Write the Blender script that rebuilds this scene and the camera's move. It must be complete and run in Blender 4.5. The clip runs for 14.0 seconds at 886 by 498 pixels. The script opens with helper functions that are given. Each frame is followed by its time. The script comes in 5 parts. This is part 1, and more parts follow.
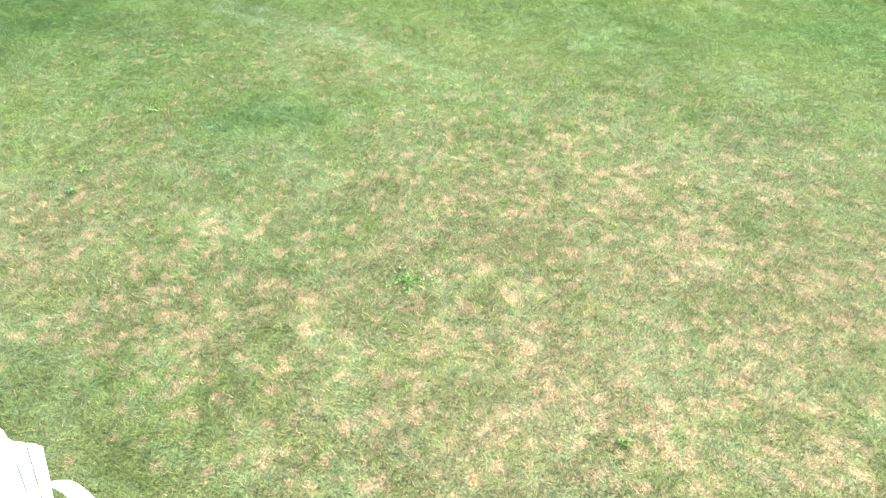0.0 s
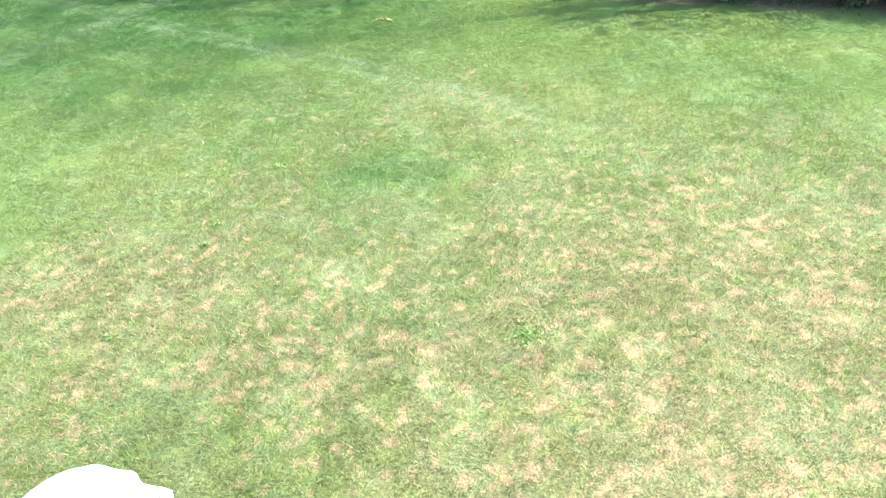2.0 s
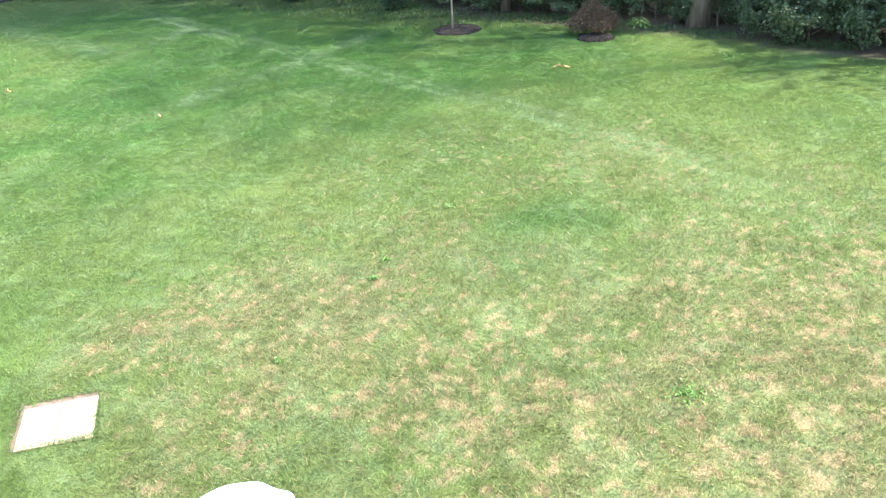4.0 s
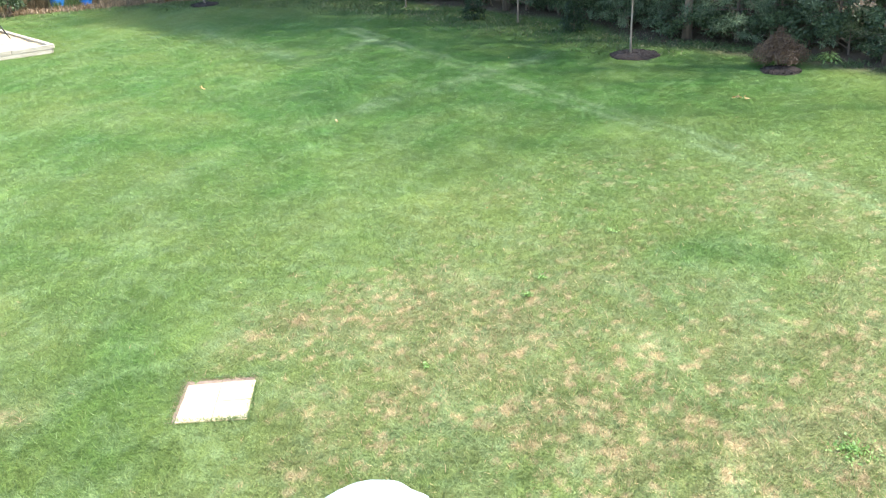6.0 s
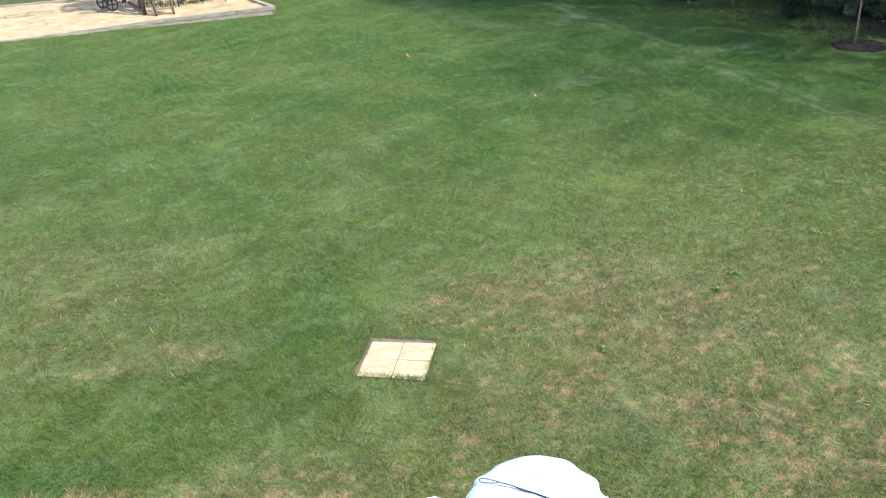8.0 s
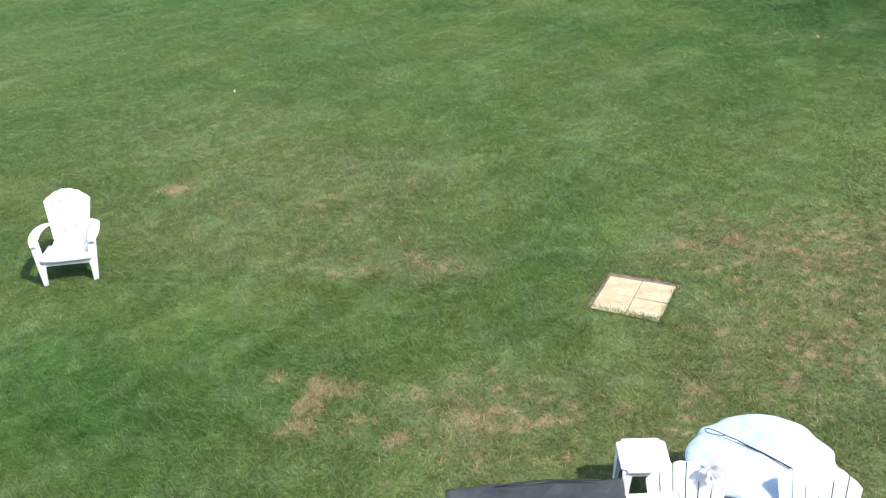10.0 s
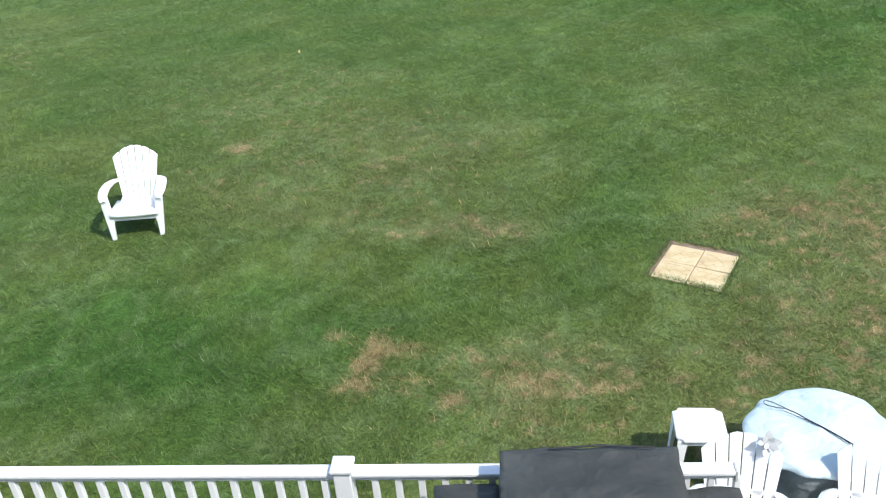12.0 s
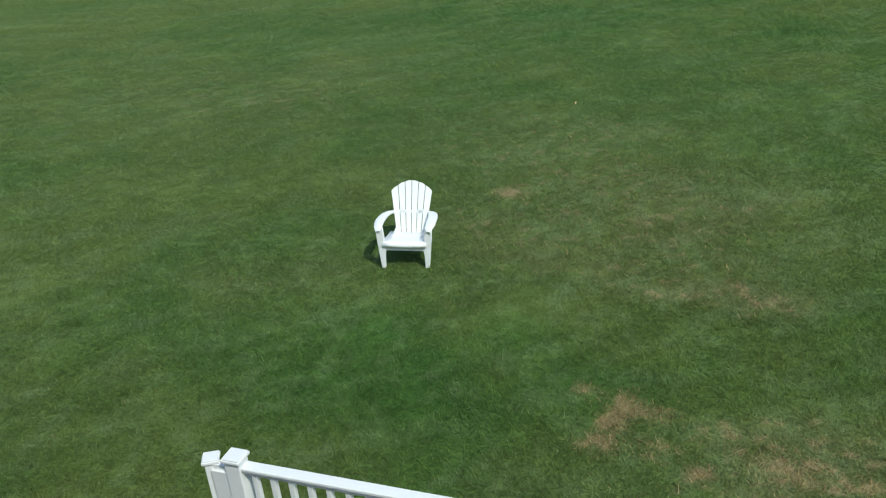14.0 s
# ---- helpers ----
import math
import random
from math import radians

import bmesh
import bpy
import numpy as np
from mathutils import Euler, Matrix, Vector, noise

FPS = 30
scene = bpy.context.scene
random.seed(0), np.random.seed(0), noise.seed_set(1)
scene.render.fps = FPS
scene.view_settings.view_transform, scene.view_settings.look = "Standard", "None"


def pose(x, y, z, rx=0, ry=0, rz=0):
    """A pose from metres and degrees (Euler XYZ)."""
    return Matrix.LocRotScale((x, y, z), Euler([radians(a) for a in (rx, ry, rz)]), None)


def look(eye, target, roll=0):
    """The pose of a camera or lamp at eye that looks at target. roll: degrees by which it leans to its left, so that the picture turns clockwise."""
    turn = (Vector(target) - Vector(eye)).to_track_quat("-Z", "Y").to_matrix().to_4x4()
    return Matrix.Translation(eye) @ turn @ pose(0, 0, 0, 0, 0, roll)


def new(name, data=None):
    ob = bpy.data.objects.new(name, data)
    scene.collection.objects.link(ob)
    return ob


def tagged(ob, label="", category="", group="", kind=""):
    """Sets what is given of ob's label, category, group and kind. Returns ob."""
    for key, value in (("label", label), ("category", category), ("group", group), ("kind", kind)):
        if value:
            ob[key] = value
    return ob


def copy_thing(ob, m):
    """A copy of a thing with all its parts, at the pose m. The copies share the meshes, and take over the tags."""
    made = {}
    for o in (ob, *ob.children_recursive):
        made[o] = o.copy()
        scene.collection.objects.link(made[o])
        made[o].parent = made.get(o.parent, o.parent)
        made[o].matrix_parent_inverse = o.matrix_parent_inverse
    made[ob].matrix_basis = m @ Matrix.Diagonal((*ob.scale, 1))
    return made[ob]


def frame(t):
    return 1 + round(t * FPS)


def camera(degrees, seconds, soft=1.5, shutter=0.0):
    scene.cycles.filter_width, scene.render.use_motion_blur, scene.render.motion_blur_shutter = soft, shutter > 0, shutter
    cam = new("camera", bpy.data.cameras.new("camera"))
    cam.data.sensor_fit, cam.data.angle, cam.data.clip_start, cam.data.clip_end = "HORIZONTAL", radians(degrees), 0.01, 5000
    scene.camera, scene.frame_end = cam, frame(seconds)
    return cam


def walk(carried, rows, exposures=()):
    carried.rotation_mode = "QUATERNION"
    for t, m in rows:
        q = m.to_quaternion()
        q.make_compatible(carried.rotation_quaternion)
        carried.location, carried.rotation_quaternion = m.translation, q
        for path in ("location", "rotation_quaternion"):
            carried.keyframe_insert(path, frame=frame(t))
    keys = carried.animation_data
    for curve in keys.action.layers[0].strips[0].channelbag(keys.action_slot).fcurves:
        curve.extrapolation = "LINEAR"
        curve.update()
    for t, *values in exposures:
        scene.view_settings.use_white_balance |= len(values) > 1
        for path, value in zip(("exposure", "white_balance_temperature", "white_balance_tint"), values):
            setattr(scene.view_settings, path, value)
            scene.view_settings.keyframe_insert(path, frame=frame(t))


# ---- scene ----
cam = camera(51.54, 14.0, 1.2)
PATH = [
    (0, (0.104, 0.019, 5.202), (1.560, 0.873, 4.130), 1.51),
    (0.3, (0.100, 0.026, 5.204), (1.557, 0.907, 4.156), 1.15),
    (0.5, (0.097, 0.030, 5.205), (1.558, 0.907, 4.158), 1.30),
    (0.7, (0.097, 0.018, 5.202), (1.528, 0.944, 4.157), 0.33),
    (1, (0.096, -0.001, 5.198), (1.502, 0.970, 4.159), -0.31),
    (1.3, (0.098, 0.013, 5.215), (1.493, 1.012, 4.187), -0.85),
    (1.5, (0.099, 0.023, 5.226), (1.486, 1.047, 4.211), -1.28),
    (1.7, (0.100, 0.017, 5.222), (1.479, 1.073, 4.230), -1.90),
    (2, (0.102, 0.009, 5.216), (1.460, 1.110, 4.244), -2.66),
    (2.3, (0.095, 0.014, 5.222), (1.413, 1.170, 4.258), -3.50),
    (2.5, (0.091, 0.017, 5.226), (1.391, 1.198, 4.270), -3.67),
    (2.7, (0.085, 0.019, 5.234), (1.376, 1.222, 4.293), -3.48),
    (3, (0.077, 0.022, 5.246), (1.342, 1.259, 4.312), -2.96),
    (3.2, (0.077, 0.013, 5.242), (1.309, 1.304, 4.339), -3.53),
    (3.5, (0.078, -0.000, 5.237), (1.243, 1.369, 4.361), -4.61),
    (3.7, (0.091, 0.001, 5.240), (1.249, 1.379, 4.369), -4.34),
    (5.8, (0.026, -0.004, 5.186), (0.983, 1.550, 4.368), -2.48),
    (6, (0.056, 0.003, 5.187), (0.945, 1.600, 4.377), -3.11),
    (6.3, (0.041, 0.005, 5.209), (0.874, 1.630, 4.394), -3.37),
    (6.5, (0.031, 0.006, 5.224), (0.828, 1.654, 4.420), -3.40),
    (6.7, (0.037, 0.004, 5.213), (0.776, 1.683, 4.416), -3.39),
    (7, (0.046, -0.000, 5.196), (0.745, 1.691, 4.390), -3.25),
    (7.3, (0.030, -0.017, 5.168), (0.694, 1.687, 4.358), -3.30),
    (7.5, (0.019, -0.028, 5.149), (0.628, 1.689, 4.324), -3.54),
    (7.7, (0.004, -0.014, 5.169), (0.620, 1.684, 4.309), -2.63),
    (8, (-0.018, 0.008, 5.199), (0.501, 1.748, 4.360), -2.81),
    (8.3, (-0.038, 0.015, 5.210), (0.385, 1.781, 4.372), -2.85),
    (8.5, (-0.051, 0.019, 5.217), (0.212, 1.821, 4.391), -4.68),
    (8.7, (-0.033, 0.007, 5.197), (0.184, 1.821, 4.382), -4.41),
    (9, (-0.006, -0.010, 5.166), (0.095, 1.822, 4.370), -4.74),
    (9.2, (-0.013, -0.003, 5.192), (0.052, 1.819, 4.371), -4.60),
    (11.3, (-0.096, -0.001, 5.158), (-0.236, 1.710, 4.132), -4.67),
    (11.5, (-0.094, -0.003, 5.156), (-0.267, 1.708, 4.135), -5.17),
    (11.7, (-0.080, -0.007, 5.164), (-0.289, 1.706, 4.153), -5.60),
    (12, (-0.058, -0.013, 5.176), (-0.201, 1.709, 4.170), -4.54),
    (12.3, (-0.092, 0.009, 5.180), (-0.271, 1.725, 4.170), -4.94),
    (12.5, (-0.114, 0.023, 5.183), (-0.240, 1.735, 4.157), -3.90),
    (12.7, (-0.111, 0.006, 5.169), (-0.332, 1.726, 4.174), -4.93),
    (13, (-0.107, -0.020, 5.149), (-0.379, 1.715, 4.192), -4.11),
    (13.2, (-0.127, -0.028, 5.163), (-0.380, 1.706, 4.198), -2.08),
    (13.5, (-0.158, -0.039, 5.184), (-0.525, 1.681, 4.232), -2.85),
    (13.7, (-0.154, -0.035, 5.181), (-0.682, 1.663, 4.266), -4.59),
    (14, (-0.148, -0.029, 5.176), (-0.823, 1.643, 4.311), -6.06),
]
EXPOSURES = [(0.0, 2.31, 6350, 13), (0.5, 2.55, 6300, 13), (1.0, 2.57, 6300, 13), (2.0, 2.58, 6300, 13), (3.0, 2.57, 6300, 12), (3.3, 2.47, 6350, 10), (3.7, 2.41, 6350, 10), (5.8, 2.3, 6350, 12), (6.5, 2.14, 6400, 11), (7.5, 1.55, 6400, 15), (8.0, 1.29, 6400, 15), (8.5, 1.26, 6400, 15), (9.0, 1.25, 6350, 16), (11.5, 0.98, 6400, 8), (12.5, 0.93, 6450, 7), (13.0, 0.69, 6450, 4), (13.5, 0.48, 6450, 2), (14.0, 0.24, 6450, -2)]
walk(cam, [(t, look(eye, target, roll)) for t, eye, target, roll in PATH], EXPOSURES)

# ---- daylight ----
SUN_TO = Vector((0.62, -0.50, 1.0)).normalized()      # towards the sun
world = bpy.data.worlds.new("sky")
scene.world = world
world.use_nodes = True
wt = world.node_tree
sky = wt.nodes.new("ShaderNodeTexSky")
sky.sky_type, sky.sun_disc = "NISHITA", False
sky.sun_elevation = math.asin(SUN_TO.z)
sky.sun_rotation = math.atan2(SUN_TO.x, SUN_TO.y)
wt.links.new(sky.outputs["Color"], wt.nodes["Background"].inputs["Color"])
wt.nodes["Background"].inputs["Strength"].default_value = 0.15
sun = new("sun", bpy.data.lights.new("sun", "SUN"))
sun.data.energy, sun.data.angle, sun.data.color = 2.5, radians(2.0), (1.0, 0.96, 0.90)
sun.matrix_world = look((0, 0, 30), Vector((0, 0, 30)) - SUN_TO)


# ---- helpers for meshes ----
def part(name, bm, material, parent=None, label="", smooth=False):
    me = bpy.data.meshes.new(name)
    bm.to_mesh(me)
    bm.free()
    me.materials.append(material)
    if smooth:
        me.polygons.foreach_set("use_smooth", [True] * len(me.polygons))
    ob = new(name, me)
    ob.parent = parent
    if label:
        ob["label"] = label
    return ob


def empty(name, m, label, category, group="", kind=""):
    ob = new(name)
    ob.empty_display_size = 0.1
    ob.matrix_basis = m
    return tagged(ob, label, category, group, kind)


def box(bm, lo, hi, m=None, bevel=0.0):
    lo, hi = Vector(lo), Vector(hi)
    made = bmesh.ops.create_cube(bm, size=1.0)["verts"]
    for v in made:
        v.co = Vector([(a + b) / 2 + c * (b - a) for a, b, c in zip(lo, hi, v.co)])
    if bevel:
        edges = list({e for v in made for e in v.link_edges})
        out = bmesh.ops.bevel(bm, geom=edges, offset=bevel, segments=2, affect="EDGES", profile=0.5)
        made = list({v for f in out["faces"] for v in f.verts})
    if m is not None:
        bmesh.ops.transform(bm, matrix=m, verts=made)
    return made


def boxed(lo, hi, bevel=0.0, m=None):
    bm = bmesh.new()
    box(bm, lo, hi, m, bevel)
    return bm


def tube(points, radii, sides=8, cap=True):
    """A round bar through points."""
    bm = bmesh.new()
    rings, pts = [], [Vector(p) for p in points]
    for n, p in enumerate(pts):
        way = (pts[min(n + 1, len(pts) - 1)] - pts[max(n - 1, 0)]).normalized()
        side = way.orthogonal().normalized() if n == 0 else (side - way * side.dot(way)).normalized()
        other = way.cross(side)
        r = radii[n] if isinstance(radii, (list, tuple)) else radii
        rings.append([bm.verts.new(p + r * (math.cos(a) * side + math.sin(a) * other)) for a in [2 * math.pi * k / sides for k in range(sides)]])
    for a, b in zip(rings, rings[1:]):
        for k in range(sides):
            bm.faces.new((a[k], a[(k + 1) % sides], b[(k + 1) % sides], b[k]))
    if cap:
        bm.faces.new(rings[0][::-1])
        bm.faces.new(rings[-1])
    return bm


def slab(outline, thick, m=None, bevel=0.0):
    """A flat outline in x and y, given a thickness downwards."""
    bm = bmesh.new()
    top = bm.faces.new([bm.verts.new((x, y, 0)) for x, y in outline])
    out = bmesh.ops.extrude_face_region(bm, geom=[top])
    bmesh.ops.translate(bm, vec=(0, 0, -thick), verts=[v for v in out["geom"] if isinstance(v, bmesh.types.BMVert)])
    bmesh.ops.recalc_face_normals(bm, faces=bm.faces)
    if bevel:
        bmesh.ops.bevel(bm, geom=list(bm.edges), offset=bevel, segments=2, affect="EDGES", profile=0.5)
    if m is not None:
        bm.transform(m)
    return bm


def between(a, b, size, bevel=0.0):
    """A squared bar of that size from a to b."""
    a, b = Vector(a), Vector(b)
    m = Matrix.Translation(a) @ (b - a).to_track_quat("Z", "Y").to_matrix().to_4x4()
    return boxed((-size[0] / 2, -size[1] / 2, 0), (size[0] / 2, size[1] / 2, (b - a).length), bevel, m)


# ---- noise fields over the lawn ----
def vnoise(x, y, seed=0):
    """Smooth value noise between 0 and 1."""
    ix, iy = np.floor(x), np.floor(y)
    fx, fy = x - ix, y - iy
    fx, fy = fx * fx * (3 - 2 * fx), fy * fy * (3 - 2 * fy)

    def cell(a, b):
        h = np.sin(a * 127.1 + b * 311.7 + seed * 74.7) * 43758.5453
        return h - np.floor(h)

    low = cell(ix, iy) * (1 - fx) + cell(ix + 1, iy) * fx
    high = cell(ix, iy + 1) * (1 - fx) + cell(ix + 1, iy + 1) * fx
    return low * (1 - fy) + high * fy


def smooth01(a, b, v):
    k = np.clip((v - a) / (b - a), 0, 1)
    return k * k * (3 - 2 * k)


def spread(x, y, scales, seed):
    """Noise at several scales, spread evenly between 0 and 1."""
    weights = [0.8 ** k for k in range(len(scales))]
    k = sum(w * (vnoise(x * f + 0.37 * n, y * f - 0.61 * n, seed + 7 * n) - 0.5) for n, (w, f) in enumerate(zip(weights, scales)))
    sigma = 0.2 * math.sqrt(sum(w * w for w in weights))
    return 1 / (1 + np.exp(-k / (0.55 * sigma)))


def tufts(x, y, cell, chance, seed):
    """Scattered ragged clumps, 0 between them and 1 in their middles; chance: how many of the cells hold one."""
    wx = x + 0.35 * cell * (vnoise(x * 1.7 / cell, y * 1.7 / cell, seed + 1) - 0.5) + 0.25 * cell * (vnoise(x * 4.5 / cell, y * 4.5 / cell, seed + 2) - 0.5)
    wy = y + 0.35 * cell * (vnoise(x * 1.7 / cell, y * 1.7 / cell, seed + 3) - 0.5) + 0.25 * cell * (vnoise(x * 4.5 / cell, y * 4.5 / cell, seed + 4) - 0.5)
    ix, iy, best = np.floor(wx / cell), np.floor(wy / cell), np.zeros_like(x)

    def dice(a, b, k):
        h = np.sin(a * 127.1 + b * 311.7 + (seed + k) * 74.7) * 43758.5453
        return h - np.floor(h)

    for i in (-1, 0, 1):
        for j in (-1, 0, 1):
            a, b = ix + i, iy + j
            far = np.hypot(wx / cell - a - dice(a, b, 11), (wy / cell - b - dice(a, b, 12)) * 1.25)
            best = np.maximum(best, (1 - far / (0.30 + 0.45 * dice(a, b, 13))) * (dice(a, b, 14) < chance))
    return best


# dry turf, and one sunlit patch by the far wood painted as dry: x, y, half widths, strength
DRY_AND_SUNLIT = [
    (5.9, 2.2, 2.2, 1.9, 1.15), (9.2, 1.6, 2.6, 2.0, 0.62), (5.1, 7.6, 1.1, 1.1, 0.66), (4.1, 9.1, 0.9, 0.7, 0.55),
    (8.4, 5.0, 3.2, 3.0, 0.32), (10.0, 9.0, 2.6, 2.2, 0.26), (0.25, 6.65, 0.75, 0.35, 0.60), (-0.92, 9.02, 0.34, 0.15, 0.75), (-0.25, 9.42, 0.38, 0.16, 0.75),
    (-2.4, 10.8, 1.8, 1.4, 0.46), (2.0, 12.5, 2.5, 1.5, 0.12), (-1.0, 15.0, 2.5, 1.5, 0.10), (-4.1, 14.4, 1.6, 1.2, 0.30), (3.5, 6.2, 1.4, 0.9, 0.32), (-6.1, 8.7, 0.6, 0.35, 0.3), (-11.0, 17.0, 2.6, 1.6, 0.3),
    # the first of these puts a patch of sunlight into the turf's colour
    (13.6, 29.5, 1.2, 1.6, 0.4), (3.3, 9.3, 0.8, 0.7, 0.4), (3.3, 16.0, 1.8, 0.7, 0.2), (2.9, 7.0, 0.7, 0.5, 0.3), (8.0, 11.5, 1.6, 1.0, 0.22), (0.7, 5.4, 1.6, 0.6, 0.50), (13.6, 10.2, 2.4, 2.4, 0.20),
]
# small spots worn bare to straw
SPOTS = [(-1.33, 7.03, 0.13, 0.12, 1.0), (-1.71, 7.2, 0.08, 0.06, 0.6), (-1.42, 6.78, 0.09, 0.10, 0.8), (-1.50, 6.45, 0.11, 0.09, 1.0), (-3.8, 11.92, 0.15, 0.12, 0.9), (-1.0, 6.95, 0.12, 0.06, 0.5), (-0.65, 6.18, 0.06, 0.05, 0.7), (-0.97, 6.49, 0.14, 0.08, 0.3), (0.11, 6.44, 0.16, 0.09, 0.6), (0.2, 6.25, 0.2, 0.06, 0.35), (0.14, 5.96, 0.12, 0.06, 0.25)]
# rich green turf; the broad ones near the wood paint the trees' shade: x, y, half widths, strength
LUSH_SHADED = [
    (10.2, 18.9, 2.2, 2.0, 0.25), (15.5, 15.0, 2.4, 4.0, 0.38), (17.0, 8.5, 2.2, 4.0, 0.22), (14.0, 11.0, 1.5, 3.0, 0.08),
    (8.45, 7.8, 0.70, 0.45, 0.85), (9.95, 7.0, 0.3, 0.25, 0.3), (9.47, 1.54, 0.2, 0.16, 0.35),
    (0.9, 13.6, 1.4, 1.8, 0.20), (0.9, 9.6, 0.9, 0.8, 0.40), (2.4, 17.5, 4.0, 6.0, 0.10), (-4.0, 23.0, 7.0, 7.0, 0.25), (-3.5, 7.0, 1.6, 1.2, 0.35), (-5.5, 8.5, 2.5, 2.5, 0.3), (8.6, 6.6, 0.5, 0.4, 0.3), (9.6, 20.5, 3.6, 6.5, 0.6), (12.5, 25.0, 2.0, 4.0, 0.3), (3.2, 5.5, 0.5, 0.6, 0.35),
]


def fields(x, y):
    """How dry, rich green (with painted tree shade), pale (flattened by wheels), olive and light the turf is at places
    of the lawn.
    """
    wx, wy = x + 0.7 * (vnoise(x * 1.1, y * 1.1, 3) - 0.5), y + 0.7 * (vnoise(x * 1.1, y * 1.1, 4) - 0.5)
    thirst, lush = np.zeros_like(x), np.zeros_like(x)
    for a, b, p, q, s in DRY_AND_SUNLIT:
        thirst += s * np.exp(-0.5 * (((wx - a) / p) ** 2 + ((wy - b) / q) ** 2))
    for a, b, p, q, s in LUSH_SHADED:
        lush += s * np.exp(-0.5 * (((wx - a) / p) ** 2 + ((wy - b) / q) ** 2))
    spot = np.zeros_like(x)
    sx, sy = x + 0.16 * (vnoise(x * 6, y * 6, 18) - 0.5), y + 0.16 * (vnoise(x * 6, y * 6, 19) - 0.5)
    for a, b, p, q, s in SPOTS:
        spot += s * np.exp(-0.5 * (((sx - a) / p) ** 2 + ((sy - b) / q) ** 2))
    cover = np.clip(0.42 * (1 - np.exp(-1.15 * thirst)) - 0.25 * lush, 0, 1)
    gather = 0.45 + 1.1 * spread(x, y, (0.9, 2.1), 5)
    clump = np.maximum(0.72 * tufts(x, y, 0.22, 0.95 * cover * gather, 80), tufts(x, y, 0.115, 1.35 * cover * gather, 90))
    fray = spread(x, y, (13.0, 29.0), 6)
    dry = 0.88 * smooth01(0.0, 0.62, clump * (0.40 + 1.2 * fray)) + 1.7 * cover**2 * (0.4 + 1.2 * fray)
    dry = np.clip(dry * (0.35 + 0.65 * smooth01(0.08, 0.24, cover)) * smooth01(0.0, 0.08, cover) + spot * (0.8 + 0.7 * fray), 0, 1)
    far = smooth01(9.0, 20.0, np.hypot(x, y))
    dull = np.clip(0.09 + 0.95 * (1 - np.exp(-2.0 * thirst)) + 0.3 * (vnoise(x * 0.5, y * 0.5, 17) - 0.5) - 0.45 * lush, 0, 1)
    olive = 0.85 * np.clip(dull * (0.75 + 0.7 * (spread(x, y, (1.3, 3.1, 8.0), 31) - 0.5)), 0, 1) * (1 - 0.55 * far)
    olive = np.clip(olive + 0.55 * smooth01(0.0, 0.7, clump) * smooth01(0.01, 0.08, cover), 0, 1)
    lush = np.clip(lush + 0.12 * far + (0.7 * (vnoise(x * 0.42, y * 0.42, 8) - 0.4) + 0.6 * (vnoise(x * 1.5, y * 1.5, 9) - 0.5)) * (0.2 + 0.8 * np.exp(-2 * thirst)), 0, 1)
    streak = 0.0
    for at, wide in ((11.72, 0.10), (12.10, 0.085)):
        streak = streak + np.exp(-0.5 * ((x + 0.06 * np.maximum(0, 10.5 - y) + 0.05 * np.sin(y * 0.9) - at) / wide) ** 2)
    streak = streak * smooth01(5.5, 8.0, y) * (1 - smooth01(26.0, 29.0, y))
    cross = np.exp(-0.5 * ((y - 17.95 - 0.25 * (x - 8.95)) / 0.20) ** 2) * smooth01(5.6, 8.5, x) * (1 - smooth01(13.8, 15.2, x))
    cross = cross + 0.8 * np.exp(-0.5 * ((y - 23.6 - 0.6 * (x - 10.1)) / 0.25) ** 2) * smooth01(9.2, 10.2, x) * (1 - smooth01(11.4, 12.2, x))
    mow = np.exp(-0.5 * ((x - 8.7 + 0.11 * (y - 26.0)) / 0.25) ** 2) * smooth01(20.0, 23.0, y) * (1 - smooth01(30.0, 32.0, y))
    wisp = 0.30 * smooth01(0.60, 1.0, spread(x + 0.35 * y, (y - 0.35 * x) * 0.6, (5.0, 11.0, 22.0), 10))
    broken = smooth01(0.15, 0.95, spread(x * 2.2, y * 0.9, (1.0, 2.7, 6.0), 51))
    pale = np.clip(((0.66 + 0.2 * smooth01(16.0, 20.0, y)) * streak + 0.7 * cross + 0.45 * mow) * (0.3 + 0.7 * broken) + wisp * (1 - 0.5 * far), 0, 1)
    along, across = 0.78 * x + 0.62 * y, 0.78 * y - 0.62 * x
    brushed = spread(0.26 * along, across, (2.2, 5.3, 11.0), 55)
    pale = np.clip(pale + 0.16 * smooth01(0.62, 1.0, brushed), 0, 1)
    light = 0.22 * spread(x, y, (0.7, 1.9, 5.0), 61) + 0.40 * spread(x, 1.4 * y, (2.6, 4.7), 66) + 0.62 * spread(x, y, (9.0, 17.0, 27.0), 71) - 0.12
    light = 0.5 + (light - 0.5) * (1 - 0.4 * far) + 0.16 * (brushed - 0.5)
    return dry, lush, pale, olive, light


# ---- materials ----
def material(name, rough=0.6, metal=0.0):
    mat = bpy.data.materials.new(name)
    mat.use_nodes = True
    bsdf = mat.node_tree.nodes["Principled BSDF"]
    bsdf.inputs["Roughness"].default_value, bsdf.inputs["Metallic"].default_value = rough, metal
    return mat, mat.node_tree, bsdf


def node(tree, kind, **values):
    made = tree.nodes.new(kind)
    for key, value in values.items():
        made.inputs[key.replace("_", " ")].default_value = value
    return made


def ramp(tree, source, stops):
    made = tree.nodes.new("ShaderNodeValToRGB")
    while len(made.color_ramp.elements) < len(stops):
        made.color_ramp.elements.new(0.5)
    for e, (at, colour) in zip(made.color_ramp.elements, stops):
        e.position, e.color = at, (*colour, 1)
    tree.links.new(source, made.inputs["Fac"])
    return made.outputs["Color"]


